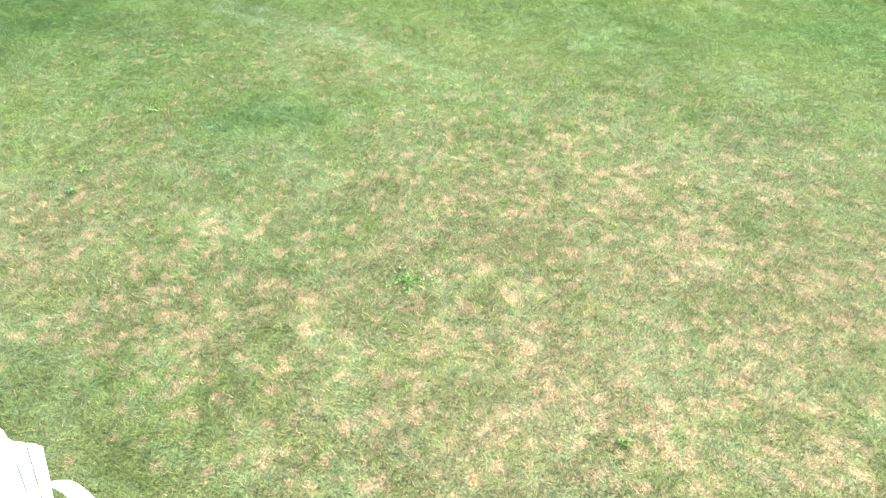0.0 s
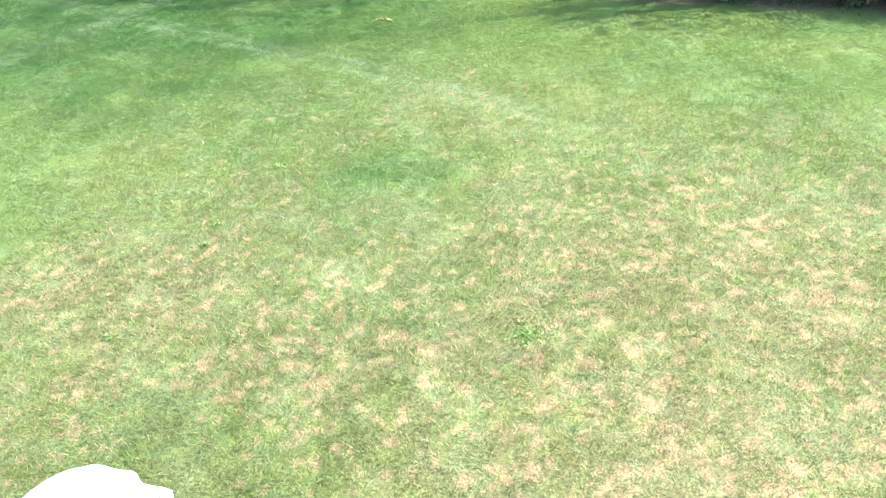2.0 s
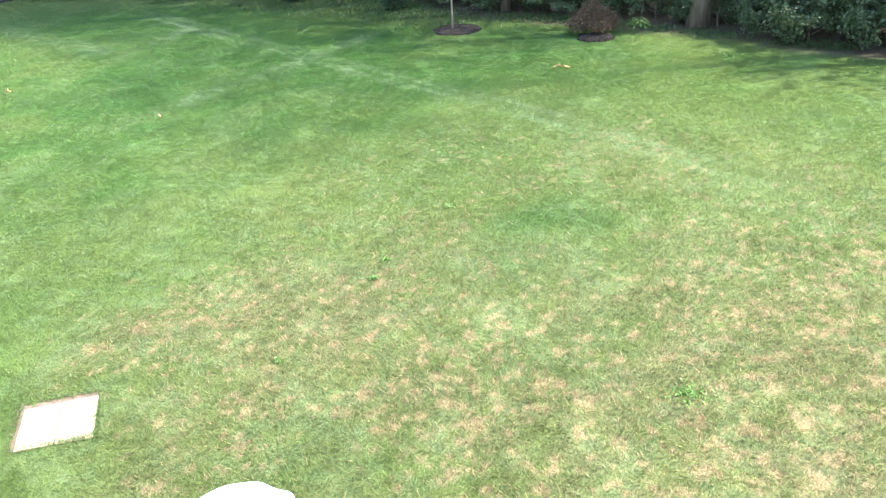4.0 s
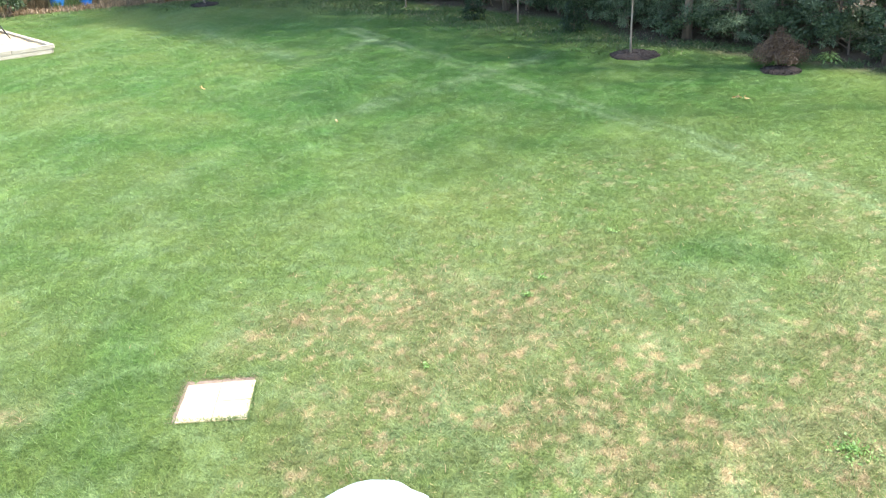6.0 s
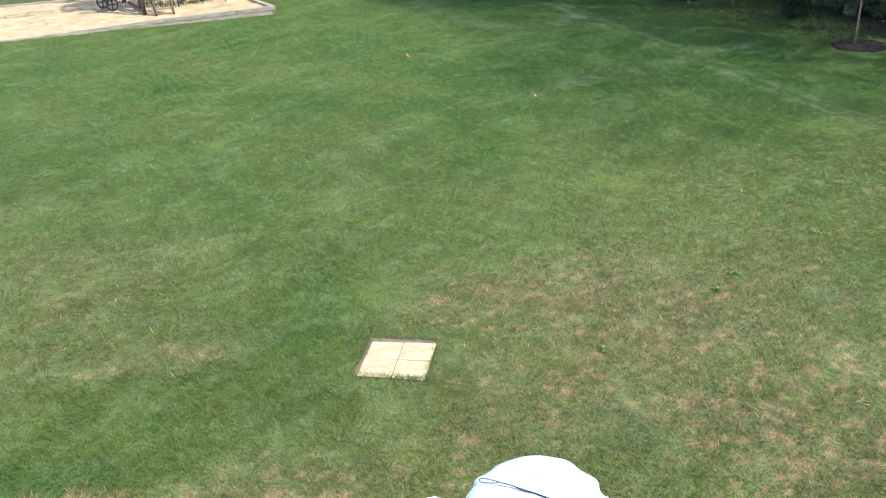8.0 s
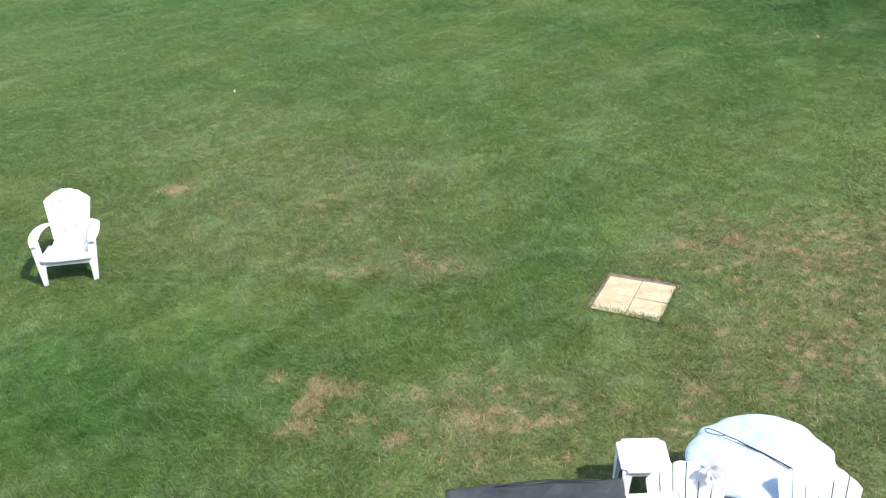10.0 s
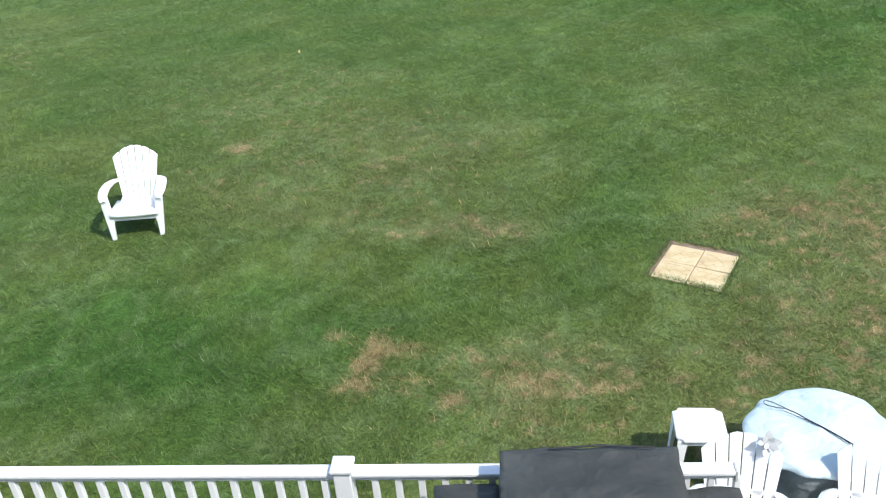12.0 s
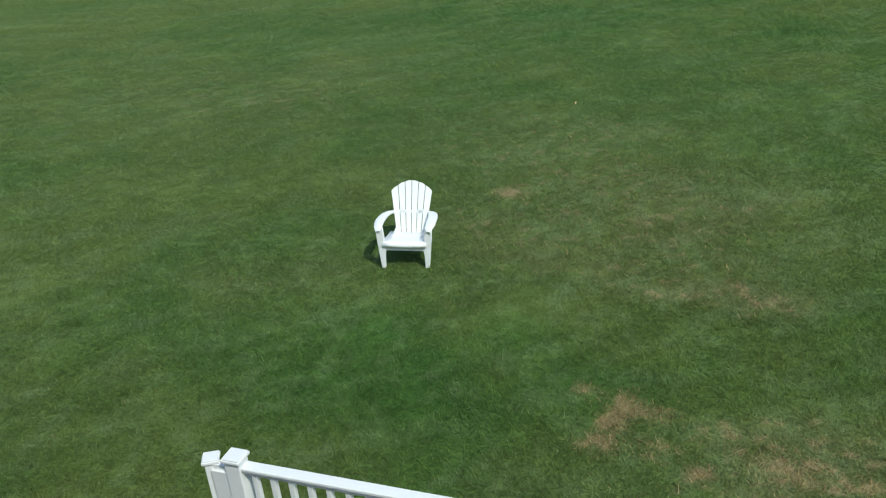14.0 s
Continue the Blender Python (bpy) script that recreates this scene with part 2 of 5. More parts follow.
def mix(tree, fac, a, b, kind="MIX"):
    made = tree.nodes.new("ShaderNodeMix")
    made.data_type, made.blend_type = "RGBA", kind
    for value, socket in ((fac, made.inputs[0]), (a, made.inputs[6]), (b, made.inputs[7])):
        if isinstance(value, bpy.types.NodeSocket):
            tree.links.new(value, socket)
        else:
            socket.default_value = (*value, 1) if isinstance(value, tuple) else value
    return made.outputs[2]


def mottled(name, colours, scale, fine, rough=0.6, bump=0.3, metal=0.0, stretch=(1, 1, 1), per_piece=0.0, grain_mix=0.6, crease=0.0):
    """A surface with stains at one scale and grain at another."""
    mat, tree, bsdf = material(name, rough, metal)
    where = tree.nodes.new("ShaderNodeTexCoord")
    squash = node(tree, "ShaderNodeMapping", Scale=stretch)
    tree.links.new(where.outputs["Object"], squash.inputs["Vector"])
    big, small = node(tree, "ShaderNodeTexNoise", Scale=scale, Detail=5.0), node(tree, "ShaderNodeTexNoise", Scale=fine, Detail=3.0)
    for n in (big, small):
        tree.links.new(squash.outputs["Vector"], n.inputs["Vector"])
    steps = len(colours) - 1
    colour = ramp(tree, big.outputs["Fac"], [(0.3 + 0.4 * k / max(steps, 1), c) for k, c in enumerate(colours)])
    grain = ramp(tree, small.outputs["Fac"], [(0.3, (0.72, 0.72, 0.72)), (0.7, (1.0, 1.0, 1.0))])
    colour = mix(tree, grain_mix, colour, grain, "MULTIPLY")
    if per_piece:
        info = tree.nodes.new("ShaderNodeObjectInfo")
        shade = ramp(tree, info.outputs["Random"], [(0.0, (1 - per_piece,) * 3), (1.0, (1.0, 1.0, 1.0))])
        colour = mix(tree, 1.0, colour, shade, "MULTIPLY")
    tree.links.new(colour, bsdf.inputs["Base Color"])
    lift = node(tree, "ShaderNodeBump", Strength=bump, Distance=0.01)
    tree.links.new(small.outputs["Fac"], lift.inputs["Height"])
    if crease:
        folds = node(tree, "ShaderNodeTexNoise", Scale=crease, Detail=2.5, Distortion=0.35)
        tree.links.new(squash.outputs["Vector"], folds.inputs["Vector"])
        ridge = node(tree, "ShaderNodeBump", Strength=1.0, Distance=0.24 / crease)
        tree.links.new(folds.outputs["Fac"], ridge.inputs["Height"])
        tree.links.new(lift.outputs["Normal"], ridge.inputs["Normal"])
        lift = ridge
    tree.links.new(lift.outputs["Normal"], bsdf.inputs["Normal"])
    return mat


def turf_colour(tree, dark=1.0):
    """Green to straw by the turf's own fields."""
    dry, lush, pale, olive, tone = (tree.nodes.new("ShaderNodeAttribute") for _ in range(5))
    for n, name in ((dry, "dry"), (lush, "lush"), (pale, "pale"), (olive, "olive"), (tone, "tone")):
        n.attribute_name = name
    green = mix(tree, lush.outputs["Fac"], tuple(dark * c for c in (0.146, 0.205, 0.052)), tuple(dark * c for c in (0.085, 0.182, 0.040)))
    green = mix(tree, olive.outputs["Fac"], green, tuple(dark * c for c in (0.203, 0.216, 0.089)))
    green = mix(tree, pale.outputs["Fac"], green, tuple(dark * c for c in (0.220, 0.305, 0.137)))
    straw = ramp(tree, tone.outputs["Fac"], [(0.0, tuple(dark * c for c in (0.355, 0.257, 0.130))), (1.0, tuple(dark * c for c in (0.452, 0.346, 0.186)))])
    colour = mix(tree, dry.outputs["Fac"], green, straw)
    shade = ramp(tree, tone.outputs["Fac"], [(0.0, (0.71, 0.73, 0.69)), (0.5, (1.0, 1.0, 1.0)), (1.0, (1.62, 1.56, 1.52))])
    return mix(tree, 1.0, colour, shade, "MULTIPLY")


def ground_material():
    mat, tree, bsdf = material("turf_floor", 0.95)
    colour = turf_colour(tree, 0.80)
    where = tree.nodes.new("ShaderNodeTexCoord")
    fine, coarse = node(tree, "ShaderNodeTexNoise", Scale=42.0, Detail=6.0), node(tree, "ShaderNodeTexNoise", Scale=6.0, Detail=4.0)
    for n in (fine, coarse):
        tree.links.new(where.outputs["Object"], n.inputs["Vector"])
    colour = mix(tree, 0.9, colour, ramp(tree, fine.outputs["Fac"], [(0.32, (0.84, 0.84, 0.84)), (0.68, (1.12, 1.12, 1.12))]), "MULTIPLY")
    colour = mix(tree, 0.6, colour, ramp(tree, coarse.outputs["Fac"], [(0.3, (0.86, 0.87, 0.86)), (0.7, (1.08, 1.06, 1.05))]), "MULTIPLY")
    wood = tree.nodes.new("ShaderNodeAttribute")
    wood.attribute_name = "wood"
    litter = ramp(tree, fine.outputs["Fac"], [(0.3, (0.048, 0.037, 0.024)), (0.7, (0.132, 0.102, 0.067))])
    colour = mix(tree, wood.outputs["Fac"], colour, litter)
    tree.links.new(colour, bsdf.inputs["Base Color"])
    lift = node(tree, "ShaderNodeBump", Strength=0.9, Distance=0.03)
    tree.links.new(fine.outputs["Fac"], lift.inputs["Height"])
    tree.links.new(lift.outputs["Normal"], bsdf.inputs["Normal"])
    bsdf.inputs["Specular IOR Level"].default_value = 0.1
    return mat


def blade_material():
    mat, tree, bsdf = material("grass_blade", 0.55)
    colour = turf_colour(tree, 0.80)
    tree.links.new(colour, bsdf.inputs["Base Color"])
    bsdf.inputs["Specular IOR Level"].default_value = 0.12
    glow = tree.nodes.new("ShaderNodeBsdfTranslucent")
    tree.links.new(colour, glow.inputs["Color"])
    both = tree.nodes.new("ShaderNodeMixShader")
    both.inputs[0].default_value = 0.45
    tree.links.new(bsdf.outputs[0], both.inputs[1])
    tree.links.new(glow.outputs[0], both.inputs[2])
    tree.links.new(both.outputs[0], tree.nodes["Material Output"].inputs["Surface"])
    return mat


def leaf_material(name, low, high):
    mat, tree, bsdf = material(name, 0.5)
    geo = tree.nodes.new("ShaderNodeNewGeometry")
    colour = ramp(tree, geo.outputs["Random Per Island"], [(0.0, low), (0.7, high), (1.0, tuple(1.35 * c for c in high))])
    where = tree.nodes.new("ShaderNodeTexCoord")
    blotch = node(tree, "ShaderNodeTexNoise", Scale=1.1, Detail=3.0)
    tree.links.new(where.outputs["Object"], blotch.inputs["Vector"])
    colour = mix(tree, 0.7, colour, ramp(tree, blotch.outputs["Fac"], [(0.3, (0.6, 0.65, 0.6)), (0.7, (1.1, 1.1, 1.0))]), "MULTIPLY")
    tree.links.new(colour, bsdf.inputs["Base Color"])
    glow = tree.nodes.new("ShaderNodeBsdfTranslucent")
    tree.links.new(colour, glow.inputs["Color"])
    both = tree.nodes.new("ShaderNodeMixShader")
    both.inputs[0].default_value = 0.3
    tree.links.new(bsdf.outputs[0], both.inputs[1])
    tree.links.new(glow.outputs[0], both.inputs[2])
    tree.links.new(both.outputs[0], tree.nodes["Material Output"].inputs["Surface"])
    return mat


TURF, BLADE = ground_material(), blade_material()
RESIN = mottled("white_resin", [(0.87, 0.875, 0.88), (0.91, 0.91, 0.91)], 3.0, 60.0, 0.38, 0.04, grain_mix=0.08)
VINYL = mottled("white_vinyl", [(0.84, 0.85, 0.86), (0.89, 0.89, 0.89)], 1.5, 40.0, 0.35, 0.03, grain_mix=0.1)
FENCE = mottled("white_fence_vinyl", [(0.85, 0.86, 0.87), (0.90, 0.90, 0.90)], 0.8, 30.0, 0.4, 0.03, grain_mix=0.1)
STONE = mottled("cream_concrete", [(0.53, 0.40, 0.215), (0.64, 0.505, 0.29), (0.69, 0.57, 0.36)], 5.0, 70.0, 0.9, 0.35, per_piece=0.08)
GROOVE = mottled("stained_groove", [(0.40, 0.29, 0.16), (0.50, 0.38, 0.22)], 20.0, 90.0, 0.95, 0.3)
SOIL = mottled("bare_soil", [(0.17, 0.12, 0.085), (0.33, 0.24, 0.165)], 9.0, 60.0, 0.95, 0.9)
MULCH = mottled("dark_mulch", [(0.012, 0.0078, 0.005), (0.032, 0.020, 0.0115)], 8.0, 50.0, 0.95, 1.0)
CHIPS = mottled("wood_chips", [(0.44, 0.325, 0.17), (0.56, 0.43, 0.24), (0.62, 0.495, 0.295)], 2.0, 26.0, 0.95, 0.6, grain_mix=0.4)
TIMBER = mottled("weathered_timber", [(0.32, 0.28, 0.20), (0.53, 0.475, 0.36)], 2.5, 30.0, 0.85, 0.5, stretch=(1, 6, 6), per_piece=0.18)
PLAYWOOD = mottled("brown_stained_wood", [(0.050, 0.031, 0.020), (0.095, 0.061, 0.041)], 3.0, 35.0, 0.65, 0.35, per_piece=0.15)
# rung brown made paler, the sun on the rungs' tops put into the colour
TREAD = mottled("worn_brown_tread", [(0.27, 0.20, 0.135), (0.44, 0.35, 0.25)], 4.0, 40.0, 0.8, 0.4, per_piece=0.15)
GREENPLASTIC = mottled("dark_green_plastic", [(0.008, 0.085, 0.066), (0.015, 0.125, 0.098)], 1.0, 25.0, 0.3, 0.03)
# the glider's own dark green; on the slide base it stands for shade
DARKGREEN = mottled("green_black_plastic", [(0.012, 0.05, 0.036), (0.03, 0.085, 0.062)], 1.5, 25.0, 0.4, 0.05)
BLACKTUBE = mottled("black_plastic", [(0.010, 0.016, 0.015), (0.022, 0.030, 0.028)], 2.0, 30.0, 0.35, 0.05)
YELLOW = mottled("yellow_plastic", [(0.62, 0.42, 0.03), (0.70, 0.50, 0.05)], 4.0, 40.0, 0.4, 0.03)
BLUE = mottled("blue_plastic", [(0.02, 0.17, 0.55), (0.04, 0.26, 0.68)], 3.0, 30.0, 0.4, 0.1)
PALEBLUE = mottled("pale_blue_plastic", [(0.18, 0.32, 0.45), (0.26, 0.40, 0.52)], 3.0, 30.0, 0.5, 0.1)
PALESTONE = mottled("pale_stone", [(0.50, 0.48, 0.44), (0.68, 0.66, 0.62)], 5.0, 40.0, 0.9, 0.5)
GREY = mottled("grey_plastic", [(0.50, 0.51, 0.52), (0.62, 0.62, 0.62)], 4.0, 50.0, 0.45, 0.05)
STEEL = mottled("black_coated_steel", [(0.012, 0.012, 0.013), (0.03, 0.03, 0.03)], 5.0, 60.0, 0.4, 0.05)
GREYCLOTH = mottled("dark_grey_cloth", [(0.15, 0.175, 0.185), (0.25, 0.285, 0.295)], 3.0, 60.0, 0.75, 0.3, crease=6.0)
COVERCLOTH = mottled("black_vinyl_cloth", [(0.036, 0.0385, 0.035), (0.068, 0.071, 0.066)], 3.5, 26.0, 0.62, 0.2, grain_mix=0.3, crease=6.0)
PALECLOTH = mottled("pale_blue_cover_cloth", [(0.46, 0.59, 0.65), (0.56, 0.67, 0.71), (0.66, 0.74, 0.77)], 3.0, 120.0, 0.6, 0.1, grain_mix=0.15, crease=5.5)
CORD = mottled("black_cord", [(0.015, 0.015, 0.018), (0.03, 0.03, 0.035)], 20.0, 200.0, 0.7, 0.2)
DECKWOOD = mottled("grey_brown_deck_board", [(0.20, 0.16, 0.13), (0.30, 0.25, 0.20)], 2.0, 40.0, 0.75, 0.3, stretch=(1, 8, 8), per_piece=0.15)
BARK = mottled("grey_brown_bark", [(0.090, 0.066, 0.045), (0.22, 0.165, 0.112)], 3.0, 18.0, 0.95, 1.0, stretch=(3, 3, 0.6))
PALEBARK = mottled("pale_smooth_bark", [(0.22, 0.17, 0.12), (0.36, 0.29, 0.21)], 6.0, 40.0, 0.85, 0.4, stretch=(3, 3, 0.8))
# leaf green taken near black, with the wood's deep shade put into it
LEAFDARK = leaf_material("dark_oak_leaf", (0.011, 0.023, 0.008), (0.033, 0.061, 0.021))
LEAFBUSH = leaf_material("bush_leaf", (0.029, 0.053, 0.021), (0.108, 0.152, 0.068))
LEAFPINE = leaf_material("grey_green_pine_needle", (0.060, 0.098, 0.046), (0.185, 0.240, 0.130))
LEAFHOSTA = leaf_material("yellow_green_broad_leaf", (0.14, 0.24, 0.05), (0.30, 0.42, 0.13))
LEAFRED = leaf_material("bronze_maple_leaf", (0.085, 0.048, 0.030), (0.185, 0.115, 0.070))
LEAFWEED = leaf_material("weed_leaf", (0.15, 0.27, 0.055), (0.27, 0.42, 0.12))
LEAFDEAD = leaf_material("dead_leaf", (0.45, 0.26, 0.10), (0.70, 0.48, 0.22))
TURFLEAF = leaf_material("lawn_grass_leaf", (0.075, 0.135, 0.032), (0.15, 0.215, 0.065))
DEADGRASS = leaf_material("dead_grass", (0.13, 0.085, 0.05), (0.36, 0.25, 0.15))
STRAW = leaf_material("dry_tall_grass", (0.20, 0.17, 0.085), (0.36, 0.30, 0.18))
REED = leaf_material("dry_reed", (0.162, 0.123, 0.063), (0.437, 0.323, 0.18))
ROUGHGRASS = leaf_material("rough_grass", (0.054, 0.098, 0.026), (0.098, 0.148, 0.048))
SIDING = mottled("pale_grey_siding", [(0.52, 0.53, 0.52), (0.60, 0.61, 0.60)], 0.7, 30.0, 0.6, 0.05)
SHINGLE = mottled("grey_roof_shingle", [(0.07, 0.07, 0.075), (0.14, 0.135, 0.13)], 4.0, 60.0, 0.95, 0.5)

# ---- ground: one sheet to the horizon ----
EDGE = [(21.5, -30.0), (20.6, 2.0), (20.1, 6.4), (19.35, 8.1), (19.0, 11.0), (18.3, 15.9), (17.6, 17.9), (17.3, 20.6), (17.4, 23.0), (16.6, 26.4), (15.0, 32.0), (10.0, 37.2), (4.5, 38.5), (-4.0, 40.0)]
EDGE_Y, EDGE_X = [p[1] for p in EDGE], [p[0] for p in EDGE]


def edge_x(y):
    return np.interp(y, EDGE_Y, EDGE_X)


def wooded(x, y):
    """0 on the lawn, 1 under the trees."""
    bare = 0.65 * smooth01(-5.8, -4.8, x) * (1 - smooth01(2.0, 4.0, x)) * smooth01(36.9, 37.8, y + 0.8 * (vnoise(x * 1.5, y * 1.5, 23) - 0.5))
    strip = 0.55 * smooth01(3.0, 5.0, y) * (1 - smooth01(19.0, 21.0, y))      # brown needles in front of the undergrowth
    return np.maximum(smooth01(-0.5, 0.6, x - edge_x(y) + strip + 0.7 * (vnoise(x * 0.8, y * 0.8, 21) - 0.5)), bare)


def floats(me, name, values):
    me.attributes.new(name, "FLOAT", "POINT").data.foreach_set("value", np.asarray(values, np.float32))


def build_ground():
    fine_x = np.r_[np.arange(-18, -6, 0.2), np.arange(-6, 11, 0.055), np.arange(11, 22.01, 0.15)]
    fine_y = np.r_[np.arange(-3, 1, 0.12), np.arange(1, 13, 0.055), np.arange(13, 20, 0.11), np.arange(20, 44.01, 0.2)]
    out = np.array([0.6, 1.5, 3, 6, 12, 25, 50, 100, 200, 400, 900, 2000])
    xs, ys = (np.r_[v[0] - out[::-1], v, v[-1] + out] for v in (fine_x, fine_y))
    x, y = (a.ravel() for a in np.meshgrid(xs, ys))
    z = 0.014 * (vnoise(x * 1.3, y * 1.3, 1) - 0.5) + 0.01 * (vnoise(x * 5, y * 5, 2) - 0.5)
    nx, ny = len(xs), len(ys)
    i = (np.arange(ny - 1)[:, None] * nx + np.arange(nx - 1)).ravel()
    faces = np.stack([i, i + 1, i + nx + 1, i + nx], 1)
    me = bpy.data.meshes.new("ground")
    me.vertices.add(len(x))
    me.vertices.foreach_set("co", np.stack([x, y, z], 1).ravel().astype(np.float32))
    me.loops.add(faces.size)
    me.loops.foreach_set("vertex_index", faces.ravel().astype(np.int32))
    me.polygons.add(len(faces))
    me.polygons.foreach_set("loop_start", (np.arange(len(faces)) * 4).astype(np.int32))
    me.update()
    me.validate()
    dry, lush, pale, olive, light = fields(x, y)
    for name, v in (("dry", 0.8 * dry), ("lush", lush), ("pale", pale), ("olive", olive), ("tone", 0.5 + 0.3 * (light - 0.5)), ("wood", wooded(x, y))):
        floats(me, name, v)
    me.materials.append(TURF)
    return tagged(new("ground", me), "mown lawn, green with straw-coloured dry patches", "lawn", kind="structure")


ground = build_ground()

# sandbox corners: front left, front right, back right, back left
BOX = [Vector((-5.25, 29.75, 0)), Vector((3.62, 29.75, 0)), Vector((2.38, 35.3, 0)), Vector((-7.0, 36.4, 0))]
SINK = -0.16      # the edging sinks into the lawn towards its west end
RINGS = [(15.8, 17.75, 0.64), (17.10, 14.25, 0.46), (-9.0, 39.0, 0.75), (9.99, 35.3, 0.55)]
PAVER_AT, PAVER_TURN, PAVER = (1.875, 8.265), -27.0, 0.365


def in_quad(x, y, quad, grow=0.0):
    inside = np.ones_like(x, bool)
    for a, b in zip(quad, quad[1:] + quad[:1]):
        d = (b - a).normalized()
        inside &= (x - a.x) * -d.y + (y - a.y) * d.x > -grow
    return inside


def build_grass():
    rng = np.random.default_rng(5)
    low, high = radians(-9), radians(150)
    steps = np.linspace(3.2, 47, 400)
    thick = 3400 * (8 / np.maximum(steps, 8)) ** 1.95 * steps * (high - low)
    total = np.r_[0, np.cumsum((thick[1:] + thick[:-1]) / 2 * np.diff(steps))]
    count = int(total[-1])
    r, a = np.interp(rng.uniform(0, total[-1], count), total, steps), rng.uniform(low, high, count)
    x, y = r * np.cos(a), r * np.sin(a)
    away = np.maximum(r, 8) / 8
    tall, wide = 0.054 * away**0.3, 0.0068 * away**0.95
    c, s = math.cos(radians(-PAVER_TURN)), math.sin(radians(-PAVER_TURN))
    px, py = c * (x - PAVER_AT[0]) - s * (y - PAVER_AT[1]), s * (x - PAVER_AT[0]) + c * (y - PAVER_AT[1])
    rag = 0.05 * vnoise(x * 22, y * 22, 20)
    keep = ~((px < PAVER - 0.01 - 0.3 * rag) & (px > -PAVER - 0.055 + 1.2 * rag) & (py < PAVER + 0.115 - 1.2 * rag) & (py > -PAVER + 0.005 + rag))
    keep &= ~in_quad(x, y, BOX, 0.03) & (wooded(x, y) < 0.4)
    keep &= ~((y < 4.12) & (x > -3.75) & (x < 1.5)) & (y > -1.0)
    for a, b, w in RINGS:
        keep &= np.hypot(x - a, y - b) > w - 0.04
    x, y, tall, wide = x[keep], y[keep], tall[keep], wide[keep]
    n = len(x)
    dry, lush, pale, olive, light = fields(x, y)
    away = away[keep]
    bold = rng.uniform(0, 1, n) < 0.14
    tall = tall * (rng.uniform(0.55, 1.2, n) + 0.15 * bold) * (1 - 0.35 * dry + 0.35 * lush) * (0.8 + 0.5 * vnoise(x * 3, y * 3, 15))
    turn = rng.uniform(0, 2 * np.pi, n)
    lean = np.minimum(rng.uniform(0.8, 1.45, n) + 0.45 * (away - 1), rng.uniform(1.38, 1.54, n))
    dx, dy = np.cos(turn), np.sin(turn)
    half = wide * (rng.uniform(0.6, 1.3, n) + 0.15 * bold) / 2
    twist = turn + np.pi / 2 + rng.uniform(-0.35, 0.35, n)
    co = np.empty((n, 3, 3), np.float32)
    co[:, 0] = np.stack([x - half * np.cos(twist), y - half * np.sin(twist), np.zeros(n)], 1)
    co[:, 1] = np.stack([x + half * np.cos(twist), y + half * np.sin(twist), np.zeros(n)], 1)
    co[:, 2] = np.stack([x + dx * tall * np.sin(lean), y + dy * tall * np.sin(lean), tall * np.cos(lean) + 0.004 + 0.006 * bold], 1)
    co[:, :, 2] += 0.004
    me = bpy.data.meshes.new("grass")
    me.vertices.add(3 * n)
    me.vertices.foreach_set("co", co.ravel())
    me.loops.add(3 * n)
    me.loops.foreach_set("vertex_index", np.arange(3 * n, dtype=np.int32))
    me.polygons.add(n)
    me.polygons.foreach_set("loop_start", np.arange(0, 3 * n, 3, dtype=np.int32))
    me.update()
    tone = np.clip(0.5 + rng.normal(0, 0.21, n) / away**0.6 + 0.60 * (light - 0.5) / away**0.3, 0, 1)
    tone = np.clip(tone + 0.40 * bold / away**0.5, 0, 1)
    pale = np.clip(pale + 0.65 * (rng.uniform(0, 1, n) < 0.07), 0, 1)
    mixed = np.clip(0.9 * (rng.uniform(0, 1, n) < 0.03 * olive + (0.92 + 0.8 * bold) * dry) + rng.normal(0, 0.06, n), 0, 1)
    for name, v in (("dry", mixed), ("lush", lush), ("pale", pale), ("olive", olive), ("tone", tone)):
        floats(me, name, np.repeat(v, 3))
    me.materials.append(BLADE)
    return tagged(new("grass", me), "short mown grass blades, green and straw mixed", "grass", kind="stuff")


build_grass()


